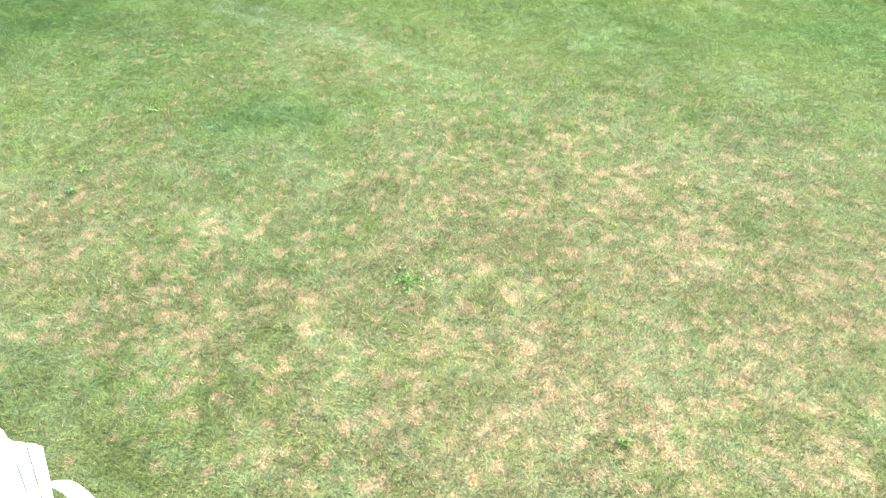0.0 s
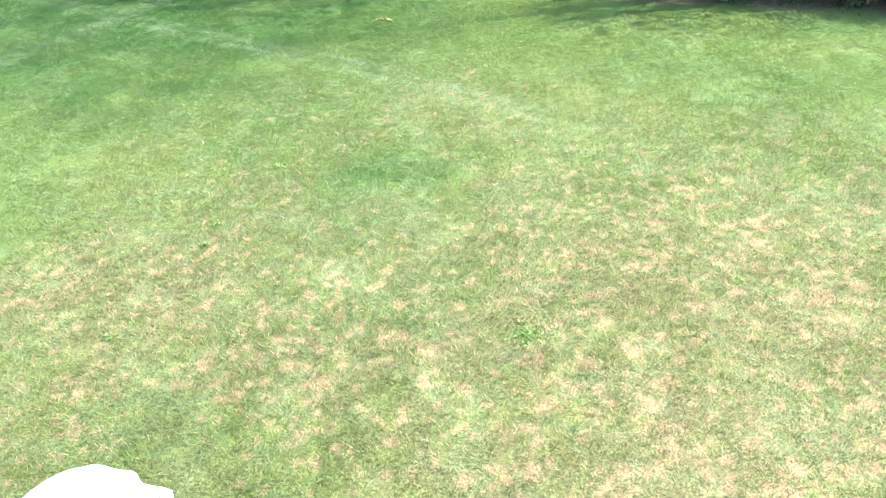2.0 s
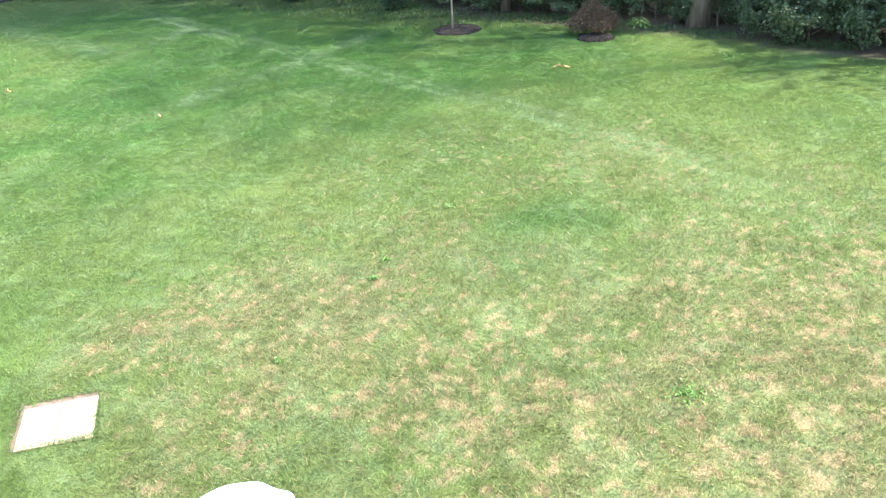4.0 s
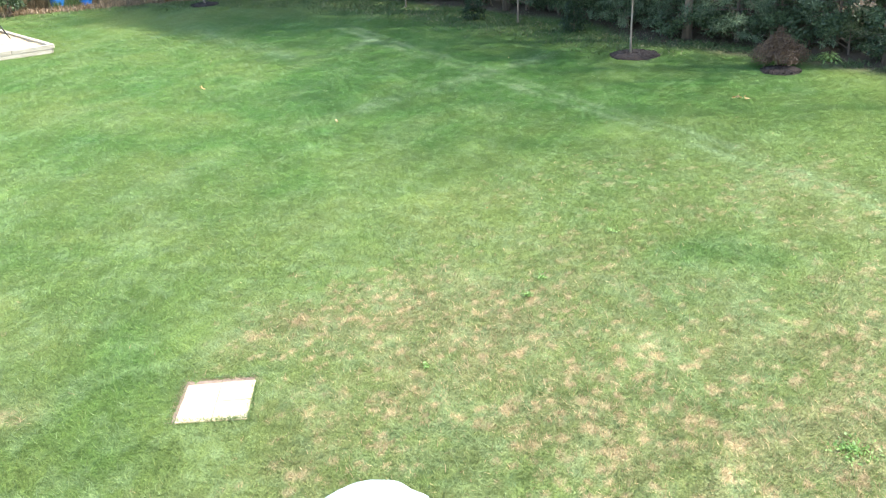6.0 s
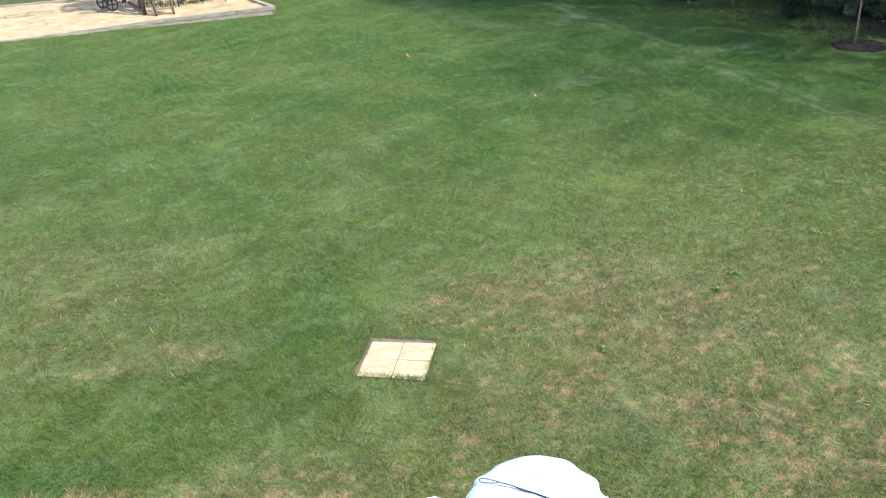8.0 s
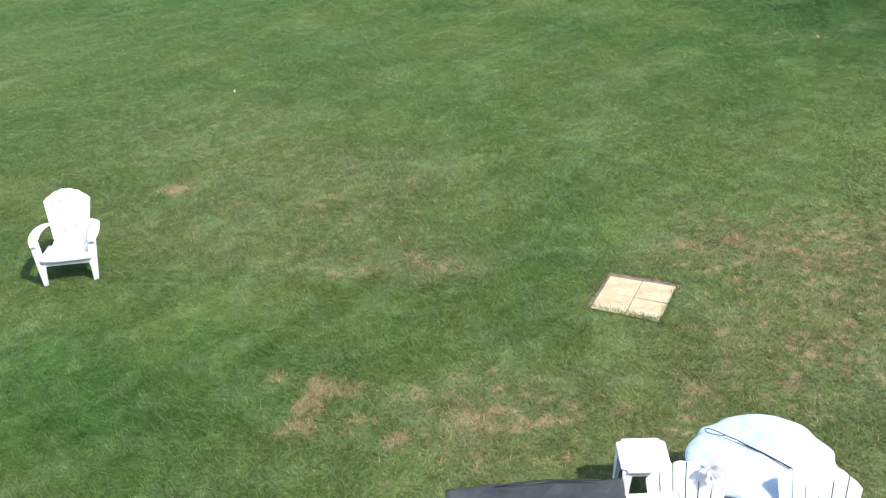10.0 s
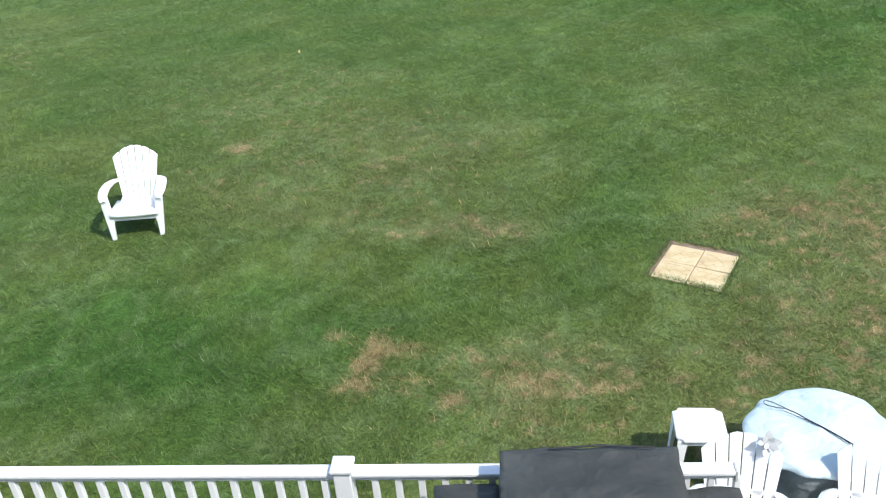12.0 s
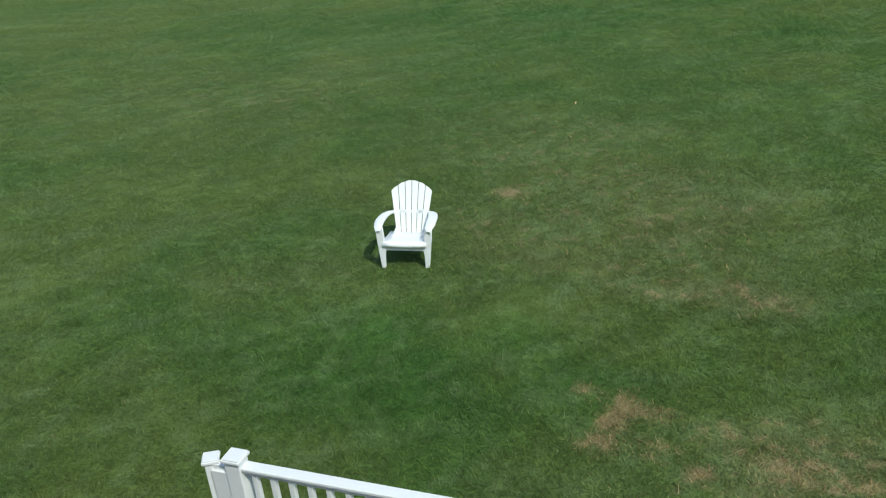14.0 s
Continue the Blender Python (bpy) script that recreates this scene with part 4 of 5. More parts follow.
# ---- stone pad set in the lawn ----
def stone_pad():
    ob = empty("stone_pad", pose(*PAVER_AT, -0.013, 0, 0, PAVER_TURN), "square pad of four cream patio stones in the lawn", "paving")
    bm = bmesh.new()
    rng = random.Random(3)
    rows = [[bm.verts.new((-0.425 + 0.795 * i / 24 + rng.uniform(-0.012, 0.012), -0.36 + 0.825 * j / 24 + rng.uniform(-0.012, 0.012), 0.0175 + rng.uniform(0, 0.0035) - (0.02 if i in (0, 24) or j in (0, 24) else 0))) for i in range(25)] for j in range(25)]
    for j in range(24):
        for i in range(24):
            bm.faces.new((rows[j][i], rows[j][i + 1], rows[j + 1][i + 1], rows[j + 1][i]))
    part("soil_bed", bm, SOIL, ob, "bare brown soil round the stones")
    for i in (-1, 1):
        for j in (-1, 1):
            half = PAVER / 2 - 0.0048
            stone = part("stone", boxed((-half, -half, -0.02), (half, half, 0.028 + 0.003 * (i * j)), 0.006), STONE, ob)
            stone.matrix_basis = pose(i * PAVER / 2, j * PAVER / 2, 0, 0.4 * i, -0.5 * j, 0)
            # rings of thin grooves round the pad's middle, cut across like small cobbles
            lines = []
            for r in (0.10, 0.19, 0.28):
                lines.append([(r + 0.006 * math.sin(5 * a + i), a) for a in [radians(4 + 82 * k / 8) for k in range(9)]])
            for n, (r0, r1) in enumerate(((0.03, 0.10), (0.10, 0.19), (0.19, 0.28), (0.28, 0.34))):
                for k in range(n + 1):
                    a = radians(90 * (k + 0.5 + 0.12 * i) / (n + 1))
                    lines.append([(r0, a), (r1, a + 0.02 * j)])
            for line in lines:
                arc = [Vector((i * (-half + 0.004 + r * math.cos(a)), j * (-half + 0.004 + r * math.sin(a)), 0.0285 + 0.003 * (i * j))) for r, a in line]
                arc = [v for v in arc if abs(v.x) < half - 0.006 and abs(v.y) < half - 0.006]
                if len(arc) < 2:
                    continue
                groove = bmesh.new()
                for p, q in zip(arc, arc[1:]):
                    side = (q - p).cross(Vector((0, 0, 1))).normalized() * 0.0013
                    groove.faces.new([groove.verts.new(v) for v in (p - side, q - side, q + side, p + side)])
                bmesh.ops.recalc_face_normals(groove, faces=groove.faces)
                bmesh.ops.solidify(groove, geom=groove.faces, thickness=0.0012)
                part("groove", groove, GROOVE, stone, "shallow brown pattern groove")
    return ob


stone_pad()
c, n = math.cos(radians(PAVER_TURN)), math.sin(radians(PAVER_TURN))
near_side = [(PAVER_AT[0] + c * u + n * 0.343, PAVER_AT[1] + n * u - c * 0.343, 0.03) for u in np.linspace(-0.37, 0.37, 30)]
east_side = [(PAVER_AT[0] + c * 0.375 - n * v, PAVER_AT[1] + n * 0.375 + c * v, 0.022) for v in np.linspace(-0.37, 0.37, 30)]
stalks("pad_edge_grass", near_side, 800, 0.075, 41, TURFLEAF, "grass blades leaning over the stone pad's edge", 0.003, (0.6, 1.35))
far_side = [(PAVER_AT[0] + c * u - n * 0.47, PAVER_AT[1] + n * u + c * 0.47, 0.05) for u in np.linspace(-0.45, 0.37, 30)]
west_side = [(PAVER_AT[0] - c * 0.425 - n * v, PAVER_AT[1] - n * 0.425 + c * v, 0.04) for v in np.linspace(-0.37, 0.48, 30)]
thatch = [(PAVER_AT[0] + c * u - n * 0.42, PAVER_AT[1] + n * u + c * 0.42, 0.06) for u in np.linspace(-0.4, 0.36, 30)]
thatch += [(PAVER_AT[0] - c * 0.395 - n * v, PAVER_AT[1] - n * 0.395 + c * v, 0.04) for v in np.linspace(-0.36, 0.4, 30)]
stalks("thatch", thatch, 900, 0.06, 44, DEADGRASS, "dead brown thatch on the bare soil beside the pad", 0.0035, (1.2, 1.5))
stalks("pad_edge_grass", far_side + west_side, 700, 0.06, 43, TURFLEAF, "grass blades leaning over the bare soil beside the pad", 0.003, (0.9, 1.5))
stalks("pad_edge_grass", east_side, 350, 0.065, 42, TURFLEAF, "grass blades leaning over the stone pad's edge", 0.003, (0.6, 1.35))


# ---- white resin garden chairs ----
def adirondack(m, label):
    ob = empty("adirondack_chair", m, label, "chair", "white garden chairs")
    lean = Matrix.Translation((0, 0.10, 0.225)) @ Matrix.Rotation(radians(66), 4, "X")

    def half_at(v):
        return 0.185 + 0.085 * v / 0.8

    def top_at(u):
        return 0.735 - 1.9 * u * u

    for k in range(6):
        a, b, gap = k / 6 * 2 - 1, (k + 1) / 6 * 2 - 1, 0.004
        ua0, ub0 = a * half_at(0) + gap, b * half_at(0) - gap
        ut_a, ut_b = a * half_at(0.8) + gap, b * half_at(0.8) - gap
        mid = (ut_a + ut_b) / 2
        outline = [(ua0, 0), (ub0, 0), (ut_b, top_at(ut_b) - 0.006), (mid, top_at(mid)), (ut_a, top_at(ut_a) - 0.006)]
        part("back_slat", slab(outline, 0.016, lean @ Matrix.Translation((0, 0, 0.004 * (abs(k - 2.5) - 1.25))), 0.003), RESIN, ob)
    part("back_crossbar", slab([(-0.215, 0.312), (0.215, 0.312), (0.219, 0.347), (-0.219, 0.347)], 0.012, lean @ Matrix.Translation((0, 0, 0.001)), 0.002), RESIN, ob)
    # seat: a dished sheet with a rolled front edge
    bm = bmesh.new()
    rows = []
    prof = [(-0.385, 0.305), (-0.395, 0.345), (-0.375, 0.372), (-0.32, 0.372), (-0.22, 0.352), (-0.10, 0.327), (0.02, 0.300), (0.14, 0.282)]
    for y, z in prof:
        rows.append([bm.verts.new((0.275 * s, y, z - 0.012 * (1 - s * s))) for s in (-1, -0.6, -0.2, 0.2, 0.6, 1)])
    for a, b in zip(rows, rows[1:]):
        for i in range(5):
            bm.faces.new((a[i], a[i + 1], b[i + 1], b[i]))
    bmesh.ops.recalc_face_normals(bm, faces=bm.faces)
    bmesh.ops.solidify(bm, geom=bm.faces, thickness=0.014)
    part("seat", bm, RESIN, ob, smooth=True)
    part("apron", slab([(-0.275, 0.20), (-0.262, 0.235), (-0.235, 0.25), (0.235, 0.25), (0.262, 0.235), (0.275, 0.20), (0.275, 0.345), (-0.275, 0.345)], 0.025, Matrix.Translation((0, -0.36, 0)) @ Matrix.Rotation(radians(90), 4, "X"), 0.005), RESIN, ob)
    for s in (-1, 1):
        leg = [(s * 0.268, 0.568), (s * 0.356, 0.568), (s * 0.350, 0.44), (s * 0.304, 0.0), (s * 0.254, 0.0), (s * 0.248, 0.18), (s * 0.236, 0.26)]
        part("front_leg", slab(leg if s > 0 else leg[::-1], 0.055, Matrix.Translation((0, -0.37, 0)) @ Matrix.Rotation(radians(90), 4, "X"), 0.010), RESIN, ob)
        side = slab([(0.24, 0.0), (0.30, 0.0), (0.24, 0.33), (-0.33, 0.335), (-0.33, 0.28), (0.10, 0.20), (0.16, 0.17)], 0.03, Matrix.Translation((s * 0.19 + 0.015, 0, 0)) @ Matrix(((0, 0, 1, 0), (1, 0, 0, 0), (0, 1, 0, 0), (0, 0, 0, 1))), 0.005)
        part("side_frame", side, RESIN, ob)
        # a broad arm that swings out from the back and dips over the front leg
        bm = bmesh.new()
        rows = []
        for y, z, inner, outer in ((0.275, 0.525, 0.205, 0.245), (0.25, 0.537, 0.212, 0.295), (0.19, 0.557, 0.230, 0.335), (0.10, 0.577, 0.248, 0.362), (-0.02, 0.590, 0.262, 0.380), (-0.14, 0.600, 0.268, 0.388), (-0.25, 0.596, 0.270, 0.386), (-0.33, 0.588, 0.272, 0.374), (-0.38, 0.573, 0.280, 0.358), (-0.398, 0.545, 0.288, 0.346)):
            rows.append([bm.verts.new((s * (inner + (outer - inner) * f), y, z - 0.014 * (2 * f - 1) ** 2 - 0.012 * f)) for f in (0, 0.3, 0.7, 1)])
        for a, b in zip(rows, rows[1:]):
            for i in range(3):
                bm.faces.new((a[i], a[i + 1], b[i + 1], b[i]))
        bmesh.ops.recalc_face_normals(bm, faces=bm.faces)
        if sum(f.normal.z for f in bm.faces) < 0:
            bmesh.ops.reverse_faces(bm, faces=bm.faces)
        bmesh.ops.solidify(bm, geom=bm.faces, thickness=0.03)
        part("armrest", bm, RESIN, ob, smooth=False)
    return ob


adirondack(pose(-4.548, 9.735, -0.006, 0, 3, 11.5), "white resin garden chair with a fan back, alone on the lawn")
adirondack(pose(1.385, 4.345, 0, 0, 0, -11), "white resin garden chair beside the covered fire table")
adirondack(pose(2.22, 4.26, 0, 0, 0, -17), "white resin garden chair in front of the covered fire table")


def side_table(m):
    ob = empty("side_table", m, "small white resin side table with notched corners", "side table")
    h, c = 0.189, 0.045
    outline = [(-h + c, -h), (h - c, -h), (h - c, -h + c * 0.5), (h, -h + c), (h, h - c), (h - c, h - c * 0.5), (h - c, h), (-h + c, h), (-h + c, h - c * 0.5), (-h, h - c), (-h, -h + c), (-h + c, -h + c * 0.5)]
    part("tabletop", slab(outline, 0.03, Matrix.Translation((0, 0, 0.45)), 0.012), RESIN, ob)
    for a in range(4):
        turn = Matrix.Rotation(radians(90 * a), 4, "Z")
        apron = [(-h + 0.02, 0.425), (-h + 0.05, 0.34), (-h + 0.075, 0.385), (h - 0.075, 0.385), (h - 0.05, 0.34), (h - 0.02, 0.425)]
        part("apron", slab(apron, 0.014, turn @ Matrix.Translation((0, -h + 0.018, 0)) @ Matrix.Rotation(radians(90), 4, "X"), 0.003), RESIN, ob)
        leg = [(h - 0.085, h - 0.02), (h - 0.02, h - 0.085), (h - 0.01, h - 0.01)]
        bm = bmesh.new()
        top = [bm.verts.new((x, y, 0.42)) for x, y in leg]
        foot = [bm.verts.new((h + 0.012 + (x - h) * 0.5, h + 0.012 + (y - h) * 0.5, 0)) for x, y in leg]
        bm.faces.new(top)
        bm.faces.new(foot[::-1])
        for k in range(3):
            bm.faces.new((top[k], foot[k], foot[(k + 1) % 3], top[(k + 1) % 3]))
        bmesh.ops.recalc_face_normals(bm, faces=bm.faces)
        bm.transform(turn)
        part("leg", bm, RESIN, ob)
    return ob


side_table(pose(1.32, 5.335, 0, 0, 0, -3))


# ---- round table under a pale cover ----
def covered_table():
    ob = empty("covered_fire_table", pose(2.10, 5.03, 0), "round garden fire table under a pale blue fabric cover", "table")
    bm = bmesh.new()
    rings, N = [], 120
    prof = [(0.0, 0.66), (0.06, 0.658), (0.12, 0.655), (0.18, 0.65), (0.24, 0.645), (0.30, 0.639), (0.36, 0.632), (0.41, 0.624), (0.45, 0.615), (0.485, 0.605), (0.51, 0.59), (0.522, 0.578), (0.525, 0.565), (0.52, 0.555), (0.51, 0.55)]
    for r, z in prof[1:]:
        row = []
        for k in range(N):
            a = 2 * math.pi * k / N
            p = Vector((math.cos(a), math.sin(a), 0))
            crease = abs(noise.noise(Vector((5 * r * p.x + 2 * r * p.y, 3 * r * p.y, z * 6)))) + 0.6 * abs(noise.noise(Vector((4 * r * p.x, 11 * r * p.y + 5, z * 9))))
            w = noise.noise(Vector((2.2 * r * p.x + 3, 2.2 * r * p.y, z * 2))) * 0.04 + noise.noise(Vector((7 * r * p.x, 7 * r * p.y, z * 5 + 9))) * 0.012 - 0.06 * max(0.0, 0.18 - crease)
            fold = 0.016 * math.sin(9 * a + 2 * math.sin(3 * a)) * smooth01(0.45, 0.55, r) if z < 0.6 else 0.0
            flat = 1.0 - 0.20 * smooth01(0.0, 0.5, -p.y) * smooth01(0.2, 0.5, r)
            row.append(bm.verts.new((p.x * (r + fold + w * 0.4), p.y * flat * (r + fold + w * 0.4), z + w * (0.8 if z > 0.56 else 0.9))))
        rings.append(row)
    middle = bm.verts.new((0, 0, 0.665))
    for k in range(N):
        bm.faces.new((middle, rings[0][k], rings[0][(k + 1) % N]))
        for a, b in zip(rings, rings[1:]):
            bm.faces.new((a[k], b[k], b[(k + 1) % N], a[(k + 1) % N]))
    part("cover", bm, PALECLOTH, ob, "pale blue-white rumpled fabric cover", smooth=True)
    bm = bmesh.new()
    rings = []
    for k in range(7):
        z, r = 0.56 - 0.525 * k / 6, 0.485 - 0.05 * k / 6
        rings.append([bm.verts.new(((r + 0.014 * math.sin(11 * a + 2 * math.sin(2 * a + z * 3)) + 0.02 * noise.noise(Vector((4 * math.cos(a), 4 * math.sin(a), z * 6)))) * math.cos(a), (r + 0.014 * math.sin(11 * a + 2 * math.sin(2 * a + z * 3))) * math.sin(a) * (1.0 - 0.19 * smooth01(0.0, 0.5, -math.sin(a))), z)) for a in [6.2832 * n / 96 for n in range(96)]])
    for a, b in zip(rings, rings[1:]):
        for n in range(96):
            bm.faces.new((a[n], b[n], b[(n + 1) % 96], a[(n + 1) % 96]))
    bm.faces.new(rings[0])
    part("skirt", bm, GREYCLOTH, ob, "dark grey cloth skirt hanging below the cover", smooth=True)
    bm = bmesh.new()
    bmesh.ops.create_cone(bm, cap_ends=True, segments=32, radius1=0.34, radius2=0.36, depth=0.40, matrix=pose(0, 0, 0.20))
    part("base", bm, STEEL, ob, "dark round table base")

    def over(pts):
        return [(x, y, 0.668 - 0.13 * (x * x + y * y)) for x, y in pts]

    loop = over([(-0.20, 0.22), (-0.26, 0.29), (-0.30, 0.325), (-0.325, 0.322), (-0.33, 0.295), (-0.31, 0.265), (-0.26, 0.235), (-0.205, 0.215)])
    part("drawcord", tube(loop, 0.0034, 6), CORD, ob, "black drawcord looped on the cover")
    part("drawcord", tube(over([(-0.20, 0.215), (-0.14, 0.155), (-0.08, 0.075), (0.0, -0.01), (0.07, -0.09), (0.13, -0.16), (0.19, -0.22)]), 0.0045, 6), CORD, ob, "black drawcord lying over the cover")
    part("drawcord", tube(over([(-0.22, 0.19), (-0.15, 0.125), (-0.09, 0.075), (-0.02, 0.005), (0.08, -0.11), (0.17, -0.225)]), 0.0022, 6), CORD, ob, "black drawcord lying over the cover")
    return ob


covered_table()


def ornament():
    ob = empty("garden_ornament", pose(1.605, 4.655, 0.870), "grey metal flower ornament hung on a white chair's back", "garden ornament")
    part("centre", tube([(0, 0.02, 0), (0, -0.012, 0.004)], 0.014, 10), GREY, ob)
    petal = [(0.0, -0.006), (0.022, -0.020), (0.046, -0.017), (0.064, -0.004), (0.062, 0.006), (0.044, 0.017), (0.022, 0.018), (0.0, 0.006)]
    for k, (turn, size, tip) in enumerate(((5, 1.25, -12), (52, 0.9, -30), (88, 1.3, -8), (132, 1.0, -25), (171, 1.2, -14), (214, 0.85, -34), (250, 1.35, -10), (292, 1.0, -22), (327, 1.15, -30))):
        hold = Matrix.Rotation(radians(62), 4, "X") @ Matrix.Rotation(radians(turn), 4, "Z") @ Matrix.Rotation(radians(tip), 4, "Y")
        part("petal", slab([(a * size, b * size) for a, b in petal], 0.004, hold @ Matrix.Translation((0.006, 0, 0.004 * (k % 3)))), GREY, ob)
    return ob


ornament()


# ---- deck, railing and grill ----
DECK = 0.45


def deck():
    ob = empty("deck", pose(0, 0, 0), "low grey-brown wooden deck behind the house", "deck", kind="structure")
    part("rim", boxed((-3.62, 3.99, 0.0), (1.42, 4.08, DECK - 0.03)), DECKWOOD, ob)
    part("rim", boxed((-3.62, -0.3, 0.0), (-3.55, 3.985, DECK - 0.03)), DECKWOOD, ob)
    part("rim", boxed((1.35, -0.3, 0.0), (1.42, 3.985, DECK - 0.03)), DECKWOOD, ob)
    mesh = None
    for k in range(30):
        if mesh is None:
            board = part("board", boxed((-3.64, 0, -0.026), (1.44, 0.138, 0), 0.004), DECKWOOD, ob)
            mesh = board.data
        else:
            board = new("board", mesh)
            board.parent = ob
        board.matrix_basis = pose(0, -0.28 + 0.1455 * k, DECK)
    return ob


deck()


def railing():
    ob = empty("deck_railing", pose(0, 0, 0), "white vinyl deck railing with square balusters and capped posts", "railing")
    top, yy = 1.40, 3.965

    def post(x, y, high, wide=0.105, turn=0):
        p = part("post", boxed((-wide / 2, -wide / 2, DECK - 0.4), (wide / 2, wide / 2, high), 0.006, pose(x, y, 0, 0, 0, turn)), VINYL, ob)
        w = wide / 2 + 0.014
        bm = boxed((-w, -w, high), (w, w, high + 0.022), 0.004)
        box(bm, (-w + 0.006, -w + 0.006, high + 0.0221), (w - 0.006, w - 0.006, high + 0.032), None, 0.004)
        bm.transform(pose(x, y, 0, 0, 0, turn))
        part("cap", bm, VINYL, p, "white post cap")
        return p

    post(-1.075, yy, top + 0.02)
    post(-3.40, yy, top + 0.04, 0.115)
    post(-3.61, yy + 0.01, top - 0.02, 0.09, 28)
    base = boxed((-0.019, -0.019, 0.60), (0.019, 0.019, top - 0.058), 0.003)
    ob.matrix_basis = pose(-3.4, 3.985, 0, 0, 0, -1.19) @ pose(3.4, -3.965, 0)
    first = part("baluster", base, VINYL, ob)
    spots = []
    for a, b in ((-3.342, -1.128), (-1.022, 1.165)):
        part("top_rail", boxed((a, yy - 0.045, top - 0.026), (b, yy + 0.045, top), 0.006), VINYL, ob)
        part("top_channel", boxed((a, yy - 0.026, top - 0.062), (b, yy + 0.026, top - 0.027), 0.003), VINYL, ob)
        part("bottom_rail", boxed((a, yy - 0.024, 0.56), (b, yy + 0.024, 0.602), 0.004), VINYL, ob)
        first_at = -3.269 if a < -2 else -0.893
        spots += [(first_at + 0.1382 * k, yy, 0) for k in range(16) if first_at + 0.1382 * k < b - 0.02]
    # short return beside the corner post
    part("return_rail", boxed((-3.57, yy - 0.03, top - 0.06), (-3.46, yy + 0.03, top - 0.02), 0.004), VINYL, ob)
    spots += [(-3.565 + 0.03 * k, yy - 0.03, 0) for k in range(4)]
    for k, (x, y, turn) in enumerate(spots):
        bar = first if k == 0 else new("baluster", first.data)
        bar.parent = ob
        bar.matrix_basis = pose(x, y, 0)
    part("end_bracket", boxed((1.166, yy - 0.04, top - 0.075), (1.182, yy + 0.04, top + 0.004), 0.003), GREY, ob, "small grey end bracket")
    part("end_post", between((1.185, yy, DECK - 0.05), (1.185, yy, top - 0.05), (0.034, 0.05), 0.004), VINYL, ob)
    return ob


railing()


def draped(lo, hi, flare, seed, n=40):
    """Cloth over a block: rounded shoulders, sides that flare a little and hang in folds."""
    bm = bmesh.new()
    lo, hi = Vector(lo), Vector(hi)
    mid, half = (lo + hi) / 2, (hi - lo) / 2

    def put(u, v, w):
        x, y, z = mid.x + u * half.x, mid.y + v * half.y, w
        down = (hi.z - w) / (hi.z - lo.z)
        edge = max(abs(u), abs(v))
        z -= 0.02 * smooth01(0.75, 1.0, edge) * (1 if down < 0.02 else 0) + 0.012 * (u * u)
        a = math.atan2(v, u)
        f = flare * down + 0.018 * math.sin(11 * a + seed) * down + 0.012 * noise.noise(Vector((x * 9, y * 9, z * 5 + seed)))
        f += 0.022 * noise.noise(Vector((x * 4 + z * 3, y * 4 + seed, z * 2.5))) * down ** 0.5 - 0.075 * max(0.0, 0.16 - abs(noise.noise(Vector((x * 4.0 + 2.4 * z, y * 3.2, z * 3.4 + 4 * seed))))) * (down > 0.02)
        # sharp folds that run aslant over the cloth
        for k, (turn, pitch) in enumerate(((0.5, 2.6), (-0.7, 3.4))):
            along, across = x * math.cos(turn) + z * math.sin(turn), z * math.cos(turn) - x * math.sin(turn)
            crest = max(0.0, 1 - abs(noise.noise(Vector((along * 1.1, across * pitch + y, 3.0 * seed + 7 * k)))) / 0.10)
            f += 0.013 * crest * crest * smooth01(0.0, 0.15, down)
            z += 0.006 * crest * crest * (down < 0.02)
        return bm.verts.new((x + f * u, y + f * v, z + 0.014 * noise.noise(Vector((x * 5, y * 7, seed)))))

    def side(k):
        k = k % (4 * n)
        s, t = divmod(k, n)
        t = 2 * t / n - 1
        return [(t, -1), (1, t), (-t, 1), (-1, -t)][s]

    rings = []
    for f in (0.3, 0.55, 0.75, 0.88, 0.95, 1.0):
        rings.append([put(side(k)[0] * f, side(k)[1] * f, hi.z) for k in range(4 * n)])
    for d in (0.03, 0.07, 0.12, 0.18, 0.25, 0.33, 0.41, 0.5, 0.6, 0.7, 0.8, 0.9, 1.0):
        rings.append([put(*side(k), hi.z - 0.02 - (hi.z - lo.z - 0.02) * d) for k in range(4 * n)])
    middle = put(0, 0, hi.z)
    for k in range(4 * n):
        j = (k + 1) % (4 * n)
        bm.faces.new((middle, rings[0][k], rings[0][j]))
        for a, b in zip(rings, rings[1:]):
            bm.faces.new((a[k], b[k], b[j], a[j]))
    bmesh.ops.recalc_face_normals(bm, faces=bm.faces)
    return bm


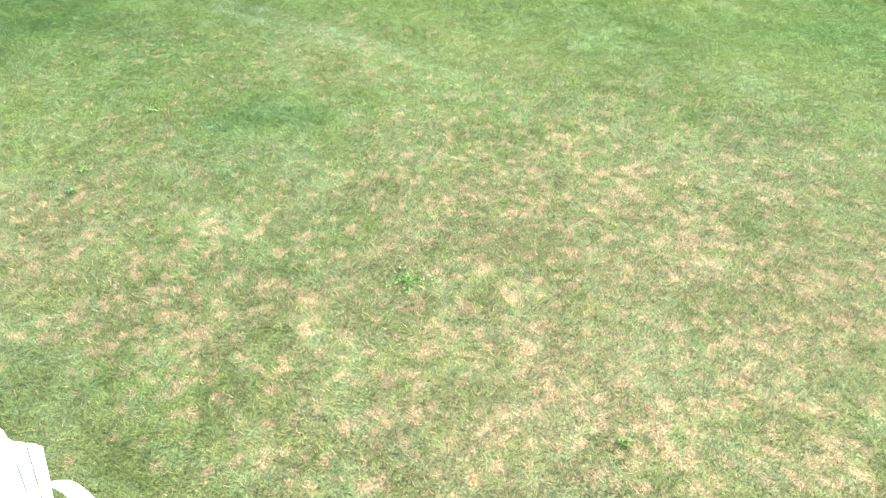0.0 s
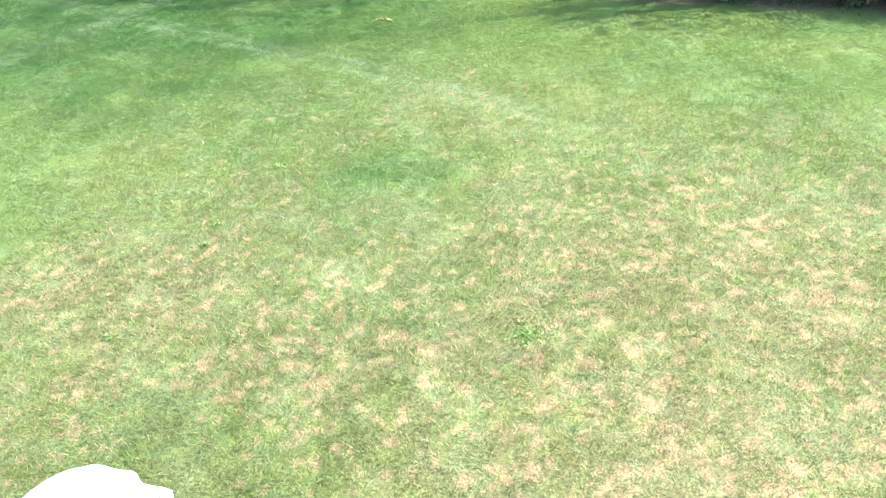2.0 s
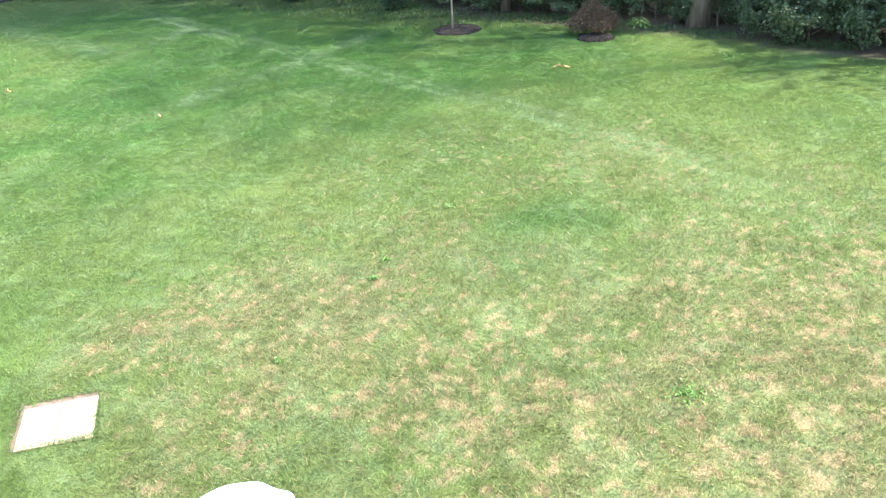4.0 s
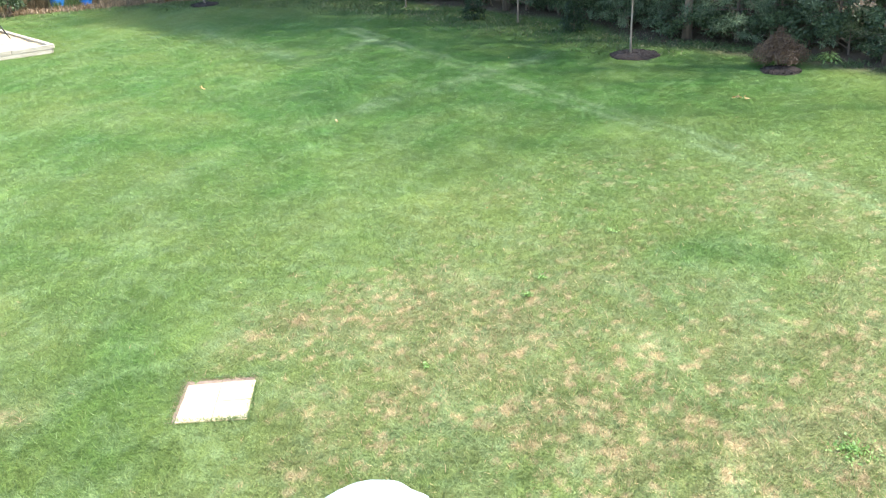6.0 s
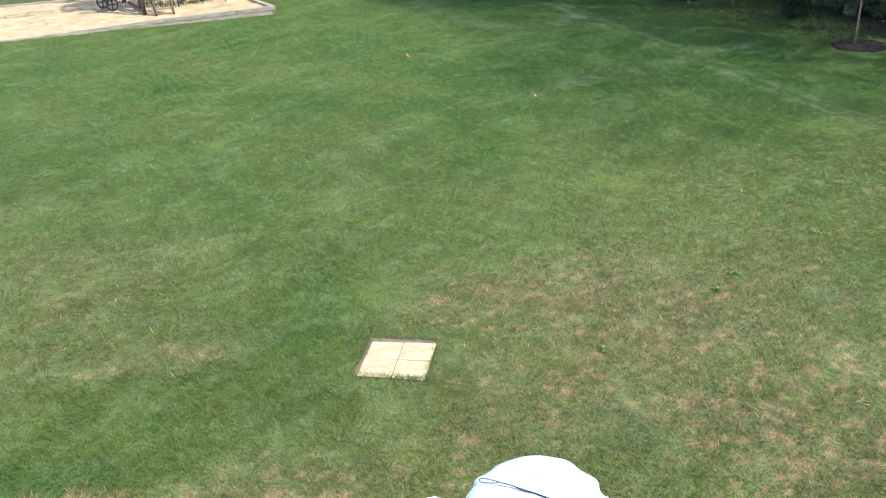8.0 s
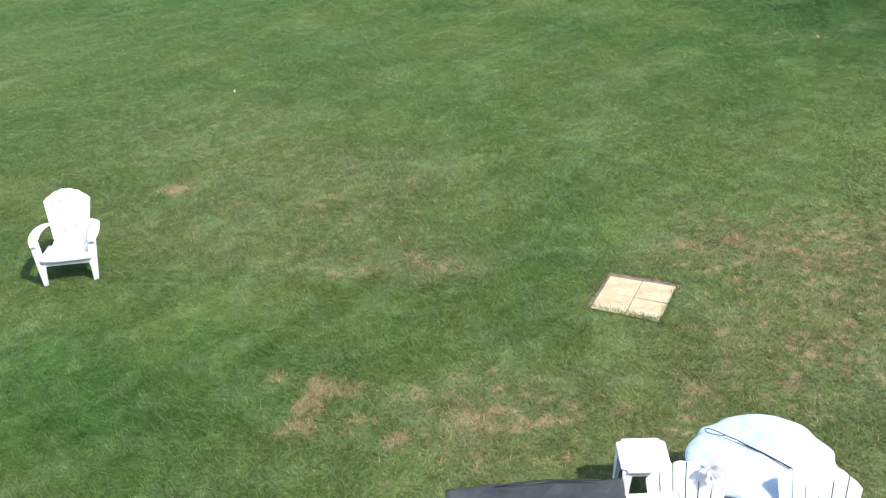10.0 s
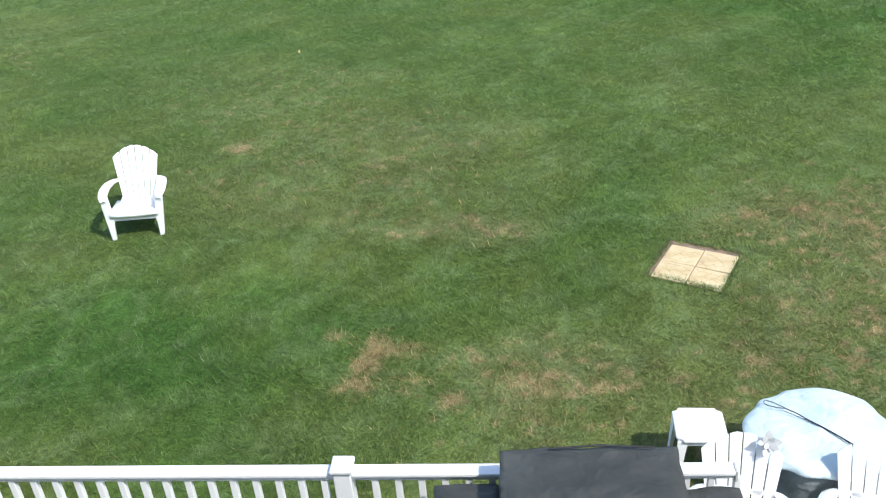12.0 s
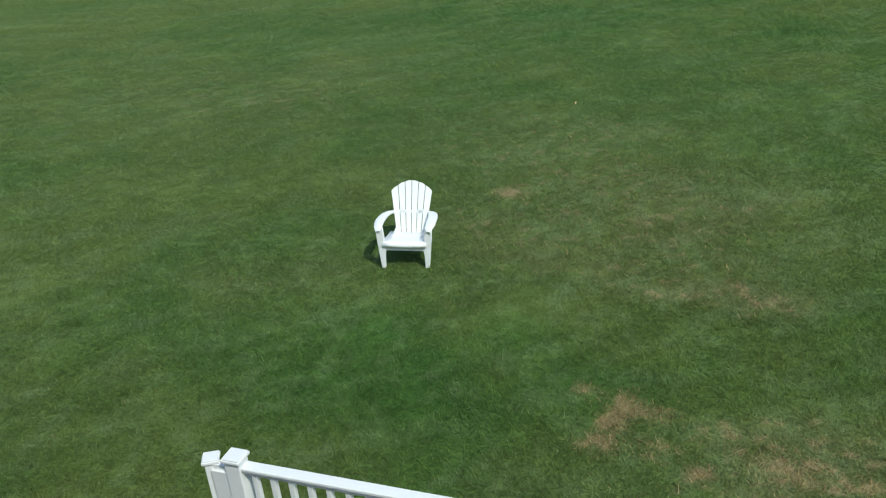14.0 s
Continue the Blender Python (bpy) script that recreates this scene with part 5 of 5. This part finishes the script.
def grill():
    ob = empty("covered_grill", pose(0, 0, 0), "gas grill under a creased black vinyl cover on the deck", "grill")
    part("hood_cover", draped((-0.15, 3.30, 0.62), (0.82, 3.84, 1.64), 0.03, 1), COVERCLOTH, ob, smooth=True)
    part("shelf_cover", draped((-0.53, 3.36, 0.62), (-0.145, 3.82, 1.40), 0.02, 2, 14), COVERCLOTH, ob, smooth=True)
    part("shelf_cover", draped((0.815, 3.36, 0.62), (1.18, 3.80, 1.36), 0.03, 3, 14), COVERCLOTH, ob, smooth=True)
    part("seam_cord", tube([(0.12, 3.80, 1.652), (0.4, 3.815, 1.656), (0.70, 3.80, 1.646)], 0.006, 6), CORD, ob, "black seam cord")
    part("cart", boxed((-0.10, 3.36, DECK + 0.05), (0.76, 3.78, 0.70), 0.01), STEEL, ob, "black steel grill cart")
    for x in (-0.08, 0.70):
        for y in (3.40, 3.72):
            part("foot", boxed((x, y, DECK), (x + 0.05, y + 0.05, DECK + 0.06), 0.004), STEEL, ob)
    return ob


grill()


# ---- play area ----
def sandbox():
    ob = empty("play_area", pose(0, 0, 0), "play area of pale wood chips inside weathered timber edging", "play area", kind="structure")
    bm = bmesh.new()
    inner = [Vector((sum(p.x for p in BOX) / 4, sum(p.y for p in BOX) / 4, 0)).lerp(p, 0.985) for p in BOX]
    n = 60
    rows = []
    for j in range(n + 1):
        row = []
        for i in range(n + 1):
            p = inner[0].lerp(inner[1], i / n).lerp(inner[3].lerp(inner[2], i / n), j / n)
            row.append(bm.verts.new((p.x, p.y, 0.18 + SINK * (1 - i / n) + 0.05 * noise.noise(p * 0.9) + 0.02 * noise.noise(p * 3.5))))
        rows.append(row)
    for j in range(n):
        for i in range(n):
            bm.faces.new((rows[j][i], rows[j][i + 1], rows[j + 1][i + 1], rows[j + 1][i]))
    part("chip_bed", bm, CHIPS, ob, "pale tan wood chip surface", smooth=True)
    rng = random.Random(6)
    bm = bmesh.new()
    for k in range(5200):
        u, v = rng.random(), rng.random()
        p = inner[0].lerp(inner[1], u).lerp(inner[3].lerp(inner[2], u), v)
        z = 0.185 + SINK * (1 - u) + 0.05 * noise.noise(p * 0.9) + 0.02 * noise.noise(p * 3.5)
        s = rng.uniform(0.016, 0.04)
        m = pose(p.x, p.y, z, rng.uniform(-12, 12), rng.uniform(-12, 12), rng.uniform(0, 180))
        quad = [bm.verts.new(m @ Vector(c)) for c in ((-s, -s * 0.35, 0), (s, -s * 0.3, 0.004), (s, s * 0.35, 0), (-s, s * 0.3, 0.004))]
        bm.faces.new(quad)
    tagged(part("chips", bm, CHIPS, ob), kind="stuff")
    for a, b in zip(BOX, BOX[1:] + BOX[:1]):
        way, side = (b - a).normalized(), (b - a).normalized().cross(Vector((0, 0, 1)))
        long = (b - a).length
        pieces = max(2, round(long / 2.45))
        for course in (0, 1):
            cuts = [0.0] + [long * (k + 0.5 * course * (k < pieces)) / pieces for k in range(1, pieces)] + [long + (0.1 if course else 0)]
            for c, d in zip(cuts, cuts[1:]):
                lift = 0.006 * math.sin(c * 3 + course)
                p, q = a + way * (c + 0.004), a + way * (d - 0.004)
                dp, dq = (SINK * min(max((3.62 - v.x) / 9.0, 0), 1.1) - (0.11 * float(smooth01(0.42, 0.85, (3.62 - v.x) / 8.9)) if a == BOX[0] else 0) for v in (p, q))
                part("timber", between(p + Vector((0, 0, 0.065 + 0.135 * course + lift + dp)) + side * 0.01 * course, q + Vector((0, 0, 0.065 + 0.135 * course + dq)) + side * 0.01 * course, (0.14, 0.128), 0.012), TIMBER, ob)
    return ob


sandbox()
CH = 0.17


def playset():
    ob = empty("wooden_playset", pose(0, 0, CH), "brown-stained wooden play tower with ladder, monkey bars and swing beam", "playset")

    def beam(name, a, b, size=(0.10, 0.10), material_=PLAYWOOD, parent=ob):
        return part(name, between(a, b, size, 0.008), material_, parent)

    tower = [(-0.85, 34.35), (-0.30, 32.15), (1.00, 32.65), (0.80, 34.5)]
    for x, y in tower:
        beam("post", (x, y, -0.1), (x, y, 3.1), (0.14, 0.14))
    beam("post", (-0.22, 31.4, -0.1), (-0.28, 31.6, 2.5), (0.10, 0.10))
    # dark brown strip laid aslant on the ground
    beam("ground_beam", (-0.68, 33.6, 0.03), (-0.20, 31.35, 0.03), (0.07, 0.06))
    for a, b in zip(tower, tower[1:] + tower[:1]):
        beam("platform_rail", (*a, 1.45), (*b, 1.45), (0.05, 0.14))
        beam("guard_rail", (*a, 2.25), (*b, 2.25), (0.04, 0.10))
    for k in range(9):
        y = 32.05 + 0.2 * k
        beam("floor_board", (-0.62, y, 1.54), (1.0, y + 0.03, 1.54), (0.16, 0.03))
    for k in range(7):
        y = 32.0 + 0.27 * k
        beam("roof_board", (-0.75, y, 3.15 + 0.12 * (3 - abs(k - 3))), (1.05, y, 3.15 + 0.12 * (3 - abs(k - 3))), (0.26, 0.025))
    # ladder
    for x, t in ((0.13, -0.11), (0.67, 0.43)):
        beam("ladder_rail", (x, 30.76, -0.03), (t, 31.95, 1.6), (0.06, 0.10))
    for k in range(5):
        f = 0.10 + 0.185 * k
        beam("ladder_rung", (0.15 - 0.24 * f, 30.76 + 1.19 * f, 1.6 * f), (0.65 - 0.24 * f, 30.76 + 1.19 * f, 1.6 * f), (0.16, 0.05), TREAD)
    beam("climbing_pole", (0.88, 32.0, -0.05), (0.80, 32.0, 1.7), (0.05, 0.05), STEEL)
    # end frame of the swing beam
    apex = Vector((-4.78, 32.6, 2.35))
    for foot in ((-5.10, 31.3, -0.05), (-6.25, 35.0, -0.05)):
        beam("end_leg", foot, apex, (0.14, 0.10))
    beam("end_brace", (-5.13, 31.45, 0.08), (-6.17, 34.7, 0.08), (0.09, 0.06))
    beam("end_panel", (-5.26, 31.75, 0.15), (-5.0, 32.55, 2.2), (0.34, 0.05))
    for dy in (-0.28, 0.28):
        beam("monkey_bar_rail", (apex.x, apex.y + dy, 2.35), (-0.45, 32.75 + dy, 2.35), (0.05, 0.11))
    for k in range(12):
        f = (k + 0.7) / 12.3
        x, y = apex.x + (-0.45 - apex.x) * f, apex.y + 0.15 * f
        beam("monkey_bar", (x, y - 0.28, 2.36), (x, y + 0.28, 2.36), (0.03, 0.03), STEEL)
    return ob


playset()


def spiral_slide():
    ob = empty("spiral_slide", pose(0, 0, CH), "dark green plastic spiral tube slide on the wood chips", "slide")
    knots = [Vector(p) for p in ((0.95, 33.55, 2.25), (1.5, 33.2, 2.2), (2.2, 33.15, 1.85), (2.62, 33.45, 1.45), (2.35, 33.8, 1.07), (1.95, 33.86, 0.80), (1.64, 33.78, 0.54), (1.57, 33.70, 0.30), (1.56, 33.66, 0.05))]
    path = []
    for k in range(1, len(knots) - 2):
        a, b, c, d = knots[k - 1:k + 3]
        for n in range(4):
            f = n / 4
            path.append(0.5 * (2 * b + (c - a) * f + (2 * a - 5 * b + 4 * c - d) * f * f + (3 * b - a - 3 * c + d) * f ** 3))
    tubeob = part("tube", tube(path, 0.335, 22, False), GREENPLASTIC, ob, "glossy dark green tube", smooth=True)
    for k in (3, 9, 14):
        p, q = Vector(path[k]), Vector(path[k + 1])
        part("joint_ring", tube([p, p + (q - p).normalized() * 0.045], 0.365, 22), GREENPLASTIC, tubeob, smooth=False)
    # same plastic as the tube, its shade put into a darker colour
    part("exit_base", tube([(1.56, 33.62, -0.05), (1.56, 33.65, 0.30), (1.62, 33.76, 0.62)], [0.385, 0.365, 0.352], 20), DARKGREEN, ob, "green plastic slide base, darkened for the shade on it", smooth=True)
    part("support_pole", tube([(1.10, 33.1, -0.05), (1.10, 33.1, 2.4)], 0.045, 10), PLAYWOOD, ob)
    return ob


spiral_slide()


def toddler_glider():
    ob = empty("glider_swing", pose(-1.3, 32.7, CH), "dark green two-seat glider swing hanging below the beam", "swing")
    part("seat", slab([(-0.17, -0.30), (0.17, -0.30), (0.20, -0.1), (0.15, 0.30), (-0.15, 0.30), (-0.20, -0.1)], 0.10, pose(0.02, 0, 0.40), 0.03), DARKGREEN, ob)
    part("backrest", boxed((-0.16, 0.22, 0.46), (0.16, 0.30, 0.80), 0.035), DARKGREEN, ob)
    part("backrest", boxed((-0.14, -0.32, 0.46), (0.18, -0.25, 0.72), 0.035), DARKGREEN, ob)
    for x, y in ((0.12, -0.40), (-0.20, 0.36)):
        ring = [(x + 0.17 * math.cos(a), y, 0.20 + 0.19 * math.sin(a)) for a in [6.2832 * k / 18 for k in range(19)]]
        part("foot_ring", tube(ring, 0.026, 7), BLACKTUBE, ob)
        part("foot_bar", tube([(x, y, 0.03), (x, y, 0.42)], 0.02, 6), BLACKTUBE, ob)
        part("foot_bar", tube([(x - 0.16, y, 0.2), (x + 0.16, y, 0.2)], 0.02, 6), BLACKTUBE, ob)
    for y in (-0.12, 0.34):
        loop = [(-0.26 + 0.15 * math.cos(a), y, 0.80 + 0.10 * math.sin(a)) for a in [6.2832 * k / 14 for k in range(15)]]
        part("hand_grip", tube(loop, 0.024, 7), BLACKTUBE, ob)
    part("tie_bar", tube([(-0.26, -0.14, 0.72), (-0.26, 0.34, 0.72)], 0.022, 8), BLACKTUBE, ob)
    part("tie_bar", tube([(-0.28, 0.1, 0.72), (0.0, 0.05, 0.46)], 0.022, 8), BLACKTUBE, ob)
    for y in (-0.2, 0.25):
        part("hanger", tube([(-0.2, y, 0.75), (-0.1, y * 0.6, 2.3)], 0.012, 6), STEEL, ob)
    return ob


toddler_glider()


def sand_digger():
    ob = empty("sand_digger", pose(2.3, 32.3, CH), "small ride-on sand digger with a pale seat on black legs", "toy")
    part("seat", boxed((-0.37, -0.12, 0.79), (0.10, 0.12, 0.85), 0.02), GREY, ob, "pale grey moulded seat")
    for a, b in (((-0.36, -0.1, 0.81), (0.14, -0.3, -0.03)), ((0.10, -0.05, 0.81), (0.52, -0.12, -0.03)), ((-0.30, 0.1, 0.81), (0.10, 0.35, -0.03)), ((0.10, 0.1, 0.81), (0.52, 0.3, -0.03))):
        part("leg", tube([a, b], 0.02, 7), STEEL, ob)
    part("boom", tube([(-0.30, 0.0, 0.86), (-0.42, 0.0, 1.15), (-0.62, 0.02, 1.45)], 0.02, 7), STEEL, ob)
    return ob


sand_digger()


def toy_truck():
    ob = empty("toy_truck", pose(2.12, 33.85, CH + 0.03, 0, 0, 15), "black and yellow toy dump truck on the wood chips", "toy truck")
    part("chassis", boxed((-0.22, -0.12, 0.08), (0.25, 0.12, 0.18), 0.02), BLACKTUBE, ob)
    part("bucket", boxed((-0.20, -0.13, 0.27), (0.06, 0.13, 0.34), 0.02), YELLOW, ob, "yellow tipping bucket")
    part("bed", boxed((-0.22, -0.13, 0.18), (0.09, 0.13, 0.268), 0.02), BLACKTUBE, ob)
    part("cab", boxed((0.10, -0.11, 0.18), (0.25, 0.11, 0.32), 0.02), BLACKTUBE, ob)
    for x in (-0.14, 0.17):
        for y in (-0.15, 0.11):
            part("wheel", tube([(x, y, 0.085), (x, y + 0.04, 0.085)], 0.09, 16), BLACKTUBE, ob)
    return ob


toy_truck()


# ---- boundary fence ----
def fence():
    a, way = Vector((-34.35, 28.75, 0)), Vector((0.91, 0.415, 0)).normalized()
    turn = math.degrees(math.atan2(way.y, way.x))
    ob = empty("boundary_fence", pose(a.x, a.y, 0, 0, 0, turn), "tall white vinyl privacy fence along the lawn", "fence")
    post = panel = None
    for k in range(13):
        x = 2.56 * k
        if k < 12:
            if panel is None:
                panel = part("panel", boxed((0.07, -0.02, 0.12), (2.49, 0.02, 1.72)), FENCE, ob)
                slat = boxed((0, -0.026, 0.14), (0.152, 0.026, 1.70), 0.003)
                slat = part("slat", slat, FENCE, panel)
                slats = [slat] + [new("slat", slat.data) for _ in range(14)]
                for n, s in enumerate(slats):
                    s.parent, s.matrix_basis = panel, pose(0.09 + 0.159 * n, 0, 0)
                rail = part("rail", boxed((0.065, -0.035, 1.70), (2.495, 0.035, 1.84), 0.008), FENCE, panel)
                foot = part("rail", boxed((0.065, -0.035, 0.04), (2.495, 0.035, 0.16), 0.008), FENCE, panel)
                panels = [panel]
            else:
                made = new("panel", panel.data)
                made.parent, made.matrix_basis = ob, pose(x, 0, 0)
                for child in panel.children:
                    twin = new(child.name.split(".")[0], child.data)
                    twin.parent, twin.matrix_basis = made, child.matrix_basis
        if post is None:
            post = part("post", boxed((-0.064, -0.042, -0.2), (0.064, 0.042, 1.94), 0.01), FENCE, ob)
        else:
            p = new("post", post.data)
            p.parent, p.matrix_basis = ob, pose(x, 0, 0)
    return ob


fence()
stalks("fence_weeds", [(-16 + 0.45 * k, 37.0 + 0.205 * k, 0.22) for k in range(24)], 900, 0.16, 36, ROUGHGRASS, "short weeds along the foot of the fence")
stalks("shrub_side_grass", [(-7.9, 39.6, 0.5), (-7.0, 40.0, 0.6), (-6.2, 40.4, 0.5)], 900, 0.3, 37, ROUGHGRASS, "longer green grass beside the shrub")


def bin_thing(x, y, turn, label):
    ob = empty("storage_tub", pose(x, y, 0, 0, 0, turn), label, "tub")
    bm = bmesh.new()
    bmesh.ops.create_cone(bm, cap_ends=True, segments=20, radius1=0.24, radius2=0.31, depth=0.62, matrix=pose(0, 0, 0.31))
    part("body", bm, BLUE, ob, smooth=False)
    part("rim", tube([(0, 0, 0.60), (0, 0, 0.64)], 0.335, 20), BLUE, ob)
    return ob


def bucket(x, y):
    ob = empty("garden_bucket", pose(x, y, 0), "pale blue plastic bucket with a white rim", "bucket")
    bm = bmesh.new()
    bmesh.ops.create_cone(bm, cap_ends=True, segments=20, radius1=0.15, radius2=0.20, depth=0.42, matrix=pose(0, 0, 0.21))
    part("body", bm, PALEBLUE, ob)
    part("rim", tube([(0, 0, 0.41), (0, 0, 0.45)], 0.215, 20), RESIN, ob, "white rim")
    return ob


bucket(-2.62, 38.8)
for x, y, r in ((-2.98, 39.3, 0.13), (-2.2, 39.5, 0.15)):
    bm = bmesh.new()
    bmesh.ops.create_uvsphere(bm, u_segments=14, v_segments=9, radius=r, matrix=pose(0, 0, r * 0.55) @ Matrix.Diagonal((1.2, 0.9, 0.62, 1)))
    stone = part("boulder", bm, PALESTONE, smooth=True)
    stone.matrix_basis = pose(x, y, 0, 0, 0, 40 * x)
    tagged(stone, "small pale rounded boulder behind the play area", "stone", "pale boulders")
bin_thing(5.37, 39.3, 0, "bright blue plastic tub standing among dry reeds")
bin_thing(6.42, 39.4, 30, "bright blue plastic tub standing among dry reeds")


# ---- weeds and fallen leaves on the lawn ----
def weed(x, y, r, count, seed, label, high=0.05):
    me = leaves_mesh("weed", [(0, 0, high * 0.6, r, r, high)], count, 0.034, seed, LEAFWEED, 0.1)
    ob = new("weed", me)
    ob.matrix_basis = pose(x, y, 0)
    return tagged(ob, label, "weed", kind="stuff")


weed(5.87, 8.35, 0.09, 70, 1, "bright green broadleaf weed in the lawn")
weed(4.00, 7.60, 0.06, 45, 2, "small bright green weed in the lawn")
weed(5.49, 1.42, 0.07, 50, 3, "small bright green weed in the lawn")
weed(6.45, 4.14, 0.24, 300, 4, "patch of clover in the dry lawn", 0.035)
weed(8.55, 2.85, 0.10, 40, 5, "small bright green weed in the lawn")
weed(6.3, 8.65, 0.10, 60, 6, "pale green weed in the lawn")
weed(8.0, 9.3, 0.10, 50, 7, "pale green weed in the lawn")


stalks("chip_weeds", [(0.45, 32.3, 0.5), (0.9, 32.7, 0.55), (1.35, 32.5, 0.5), (0.2, 33.0, 0.45), (1.7, 32.9, 0.4)], 600, 0.20, 121, ROUGHGRASS, "thin green weeds growing through the wood chips", 0.010, (0.2, 1.2)).matrix_basis = pose(0, 0, CH - 0.02)


def fallen(x, y, n, seed, size=0.06):
    ob = new("fallen_leaf", leaves_mesh("fallen_leaf", [(0, 0, 0.03, 0.05 * n**0.5, 0.05 * n**0.5, 0.01)], n, size, seed, LEAFDEAD, 0.2))
    ob.matrix_basis = pose(x, y, 0.03)
    return tagged(ob, "dry tan fallen leaf on the lawn", "leaf", "fallen leaves")


for k, (x, y, n, s) in enumerate(((14.55, 13.1, 9, 0.13), (7.23, 17.02, 2, 0.07), (7.04, 11.05, 2, 0.05), (5.77, 21.72, 3, 0.09), (-3.72, 16.15, 2, 0.06), (13.2, 19.6, 2, 0.07), (6.9, 24.6, 3, 0.08))):
    fallen(x, y, n, 60 + k, s)


# ---- the house behind the viewer ----
def house():
    ob = empty("house", pose(0, 0, 0), "two-storey house wall in pale grey siding with an open upstairs window", "house", kind="structure")
    y0, y1, w0, w1, z0, z1 = -0.55, -0.38, -0.75, 0.75, 4.2, 5.9
    for lo, hi in (((-9, y0, 0), (3.2, y1, z0)), ((-9, y0, z1), (3.2, y1, 6.6)), ((-9, y0, z0), (w0, y1, z1)), ((w1, y0, z0), (3.2, y1, z1))):
        part("wall", boxed(lo, hi), SIDING, ob)
    lap = None
    for k in range(36):
        z = 0.35 + 0.17 * k
        if z0 - 0.2 < z < z1 + 0.05:
            continue
        if lap is None:
            lap = board = part("siding_board", boxed((-9, y1 + 0.004, 0), (3.2, y1 + 0.022, 0.165), 0.003), SIDING, ob)
        else:
            board = new("siding_board", lap.data)
            board.parent = ob
        board.matrix_basis = pose(0, 0, z)
    window = part("window_frame", boxed((w0, y0, z0), (w0 + 0.06, y1 + 0.02, z1), 0.004), VINYL, ob)
    for lo, hi in (((w1 - 0.06, y0, z0), (w1, y1 + 0.02, z1)), ((w0 + 0.061, y0, z1 - 0.06), (w1 - 0.061, y1 + 0.02, z1)), ((w0 + 0.061, y0, z0), (w1 - 0.061, y1 + 0.04, z0 + 0.05))):
        part("window_rail", boxed(lo, hi, 0.004), VINYL, window)
    part("roof", boxed((-9.3, -5.0, 0), (3.5, 0.25, 0.16), 0.0, pose(0, -0.2, 6.62, -24)), SHINGLE, ob)
    part("floor", boxed((-8.98, -8.78, 3.1), (3.18, -0.56, 3.3)), DECKWOOD, ob, "plain upstairs floor")
    part("back_wall", boxed((-9, -9.0, 0), (3.2, -8.8, 6.6)), SIDING, ob)
    for x in (-9.15, 3.2):
        part("side_wall", boxed((x, -8.78, 0), (x + 0.15, y0 - 0.004, 6.6)), SIDING, ob)
    part("roof", boxed((-9.3, -0.25, 0), (3.5, 4.9, 0.16), 0.0, pose(0, -9.0, 6.62, 24)), SHINGLE, ob)
    return ob


house()
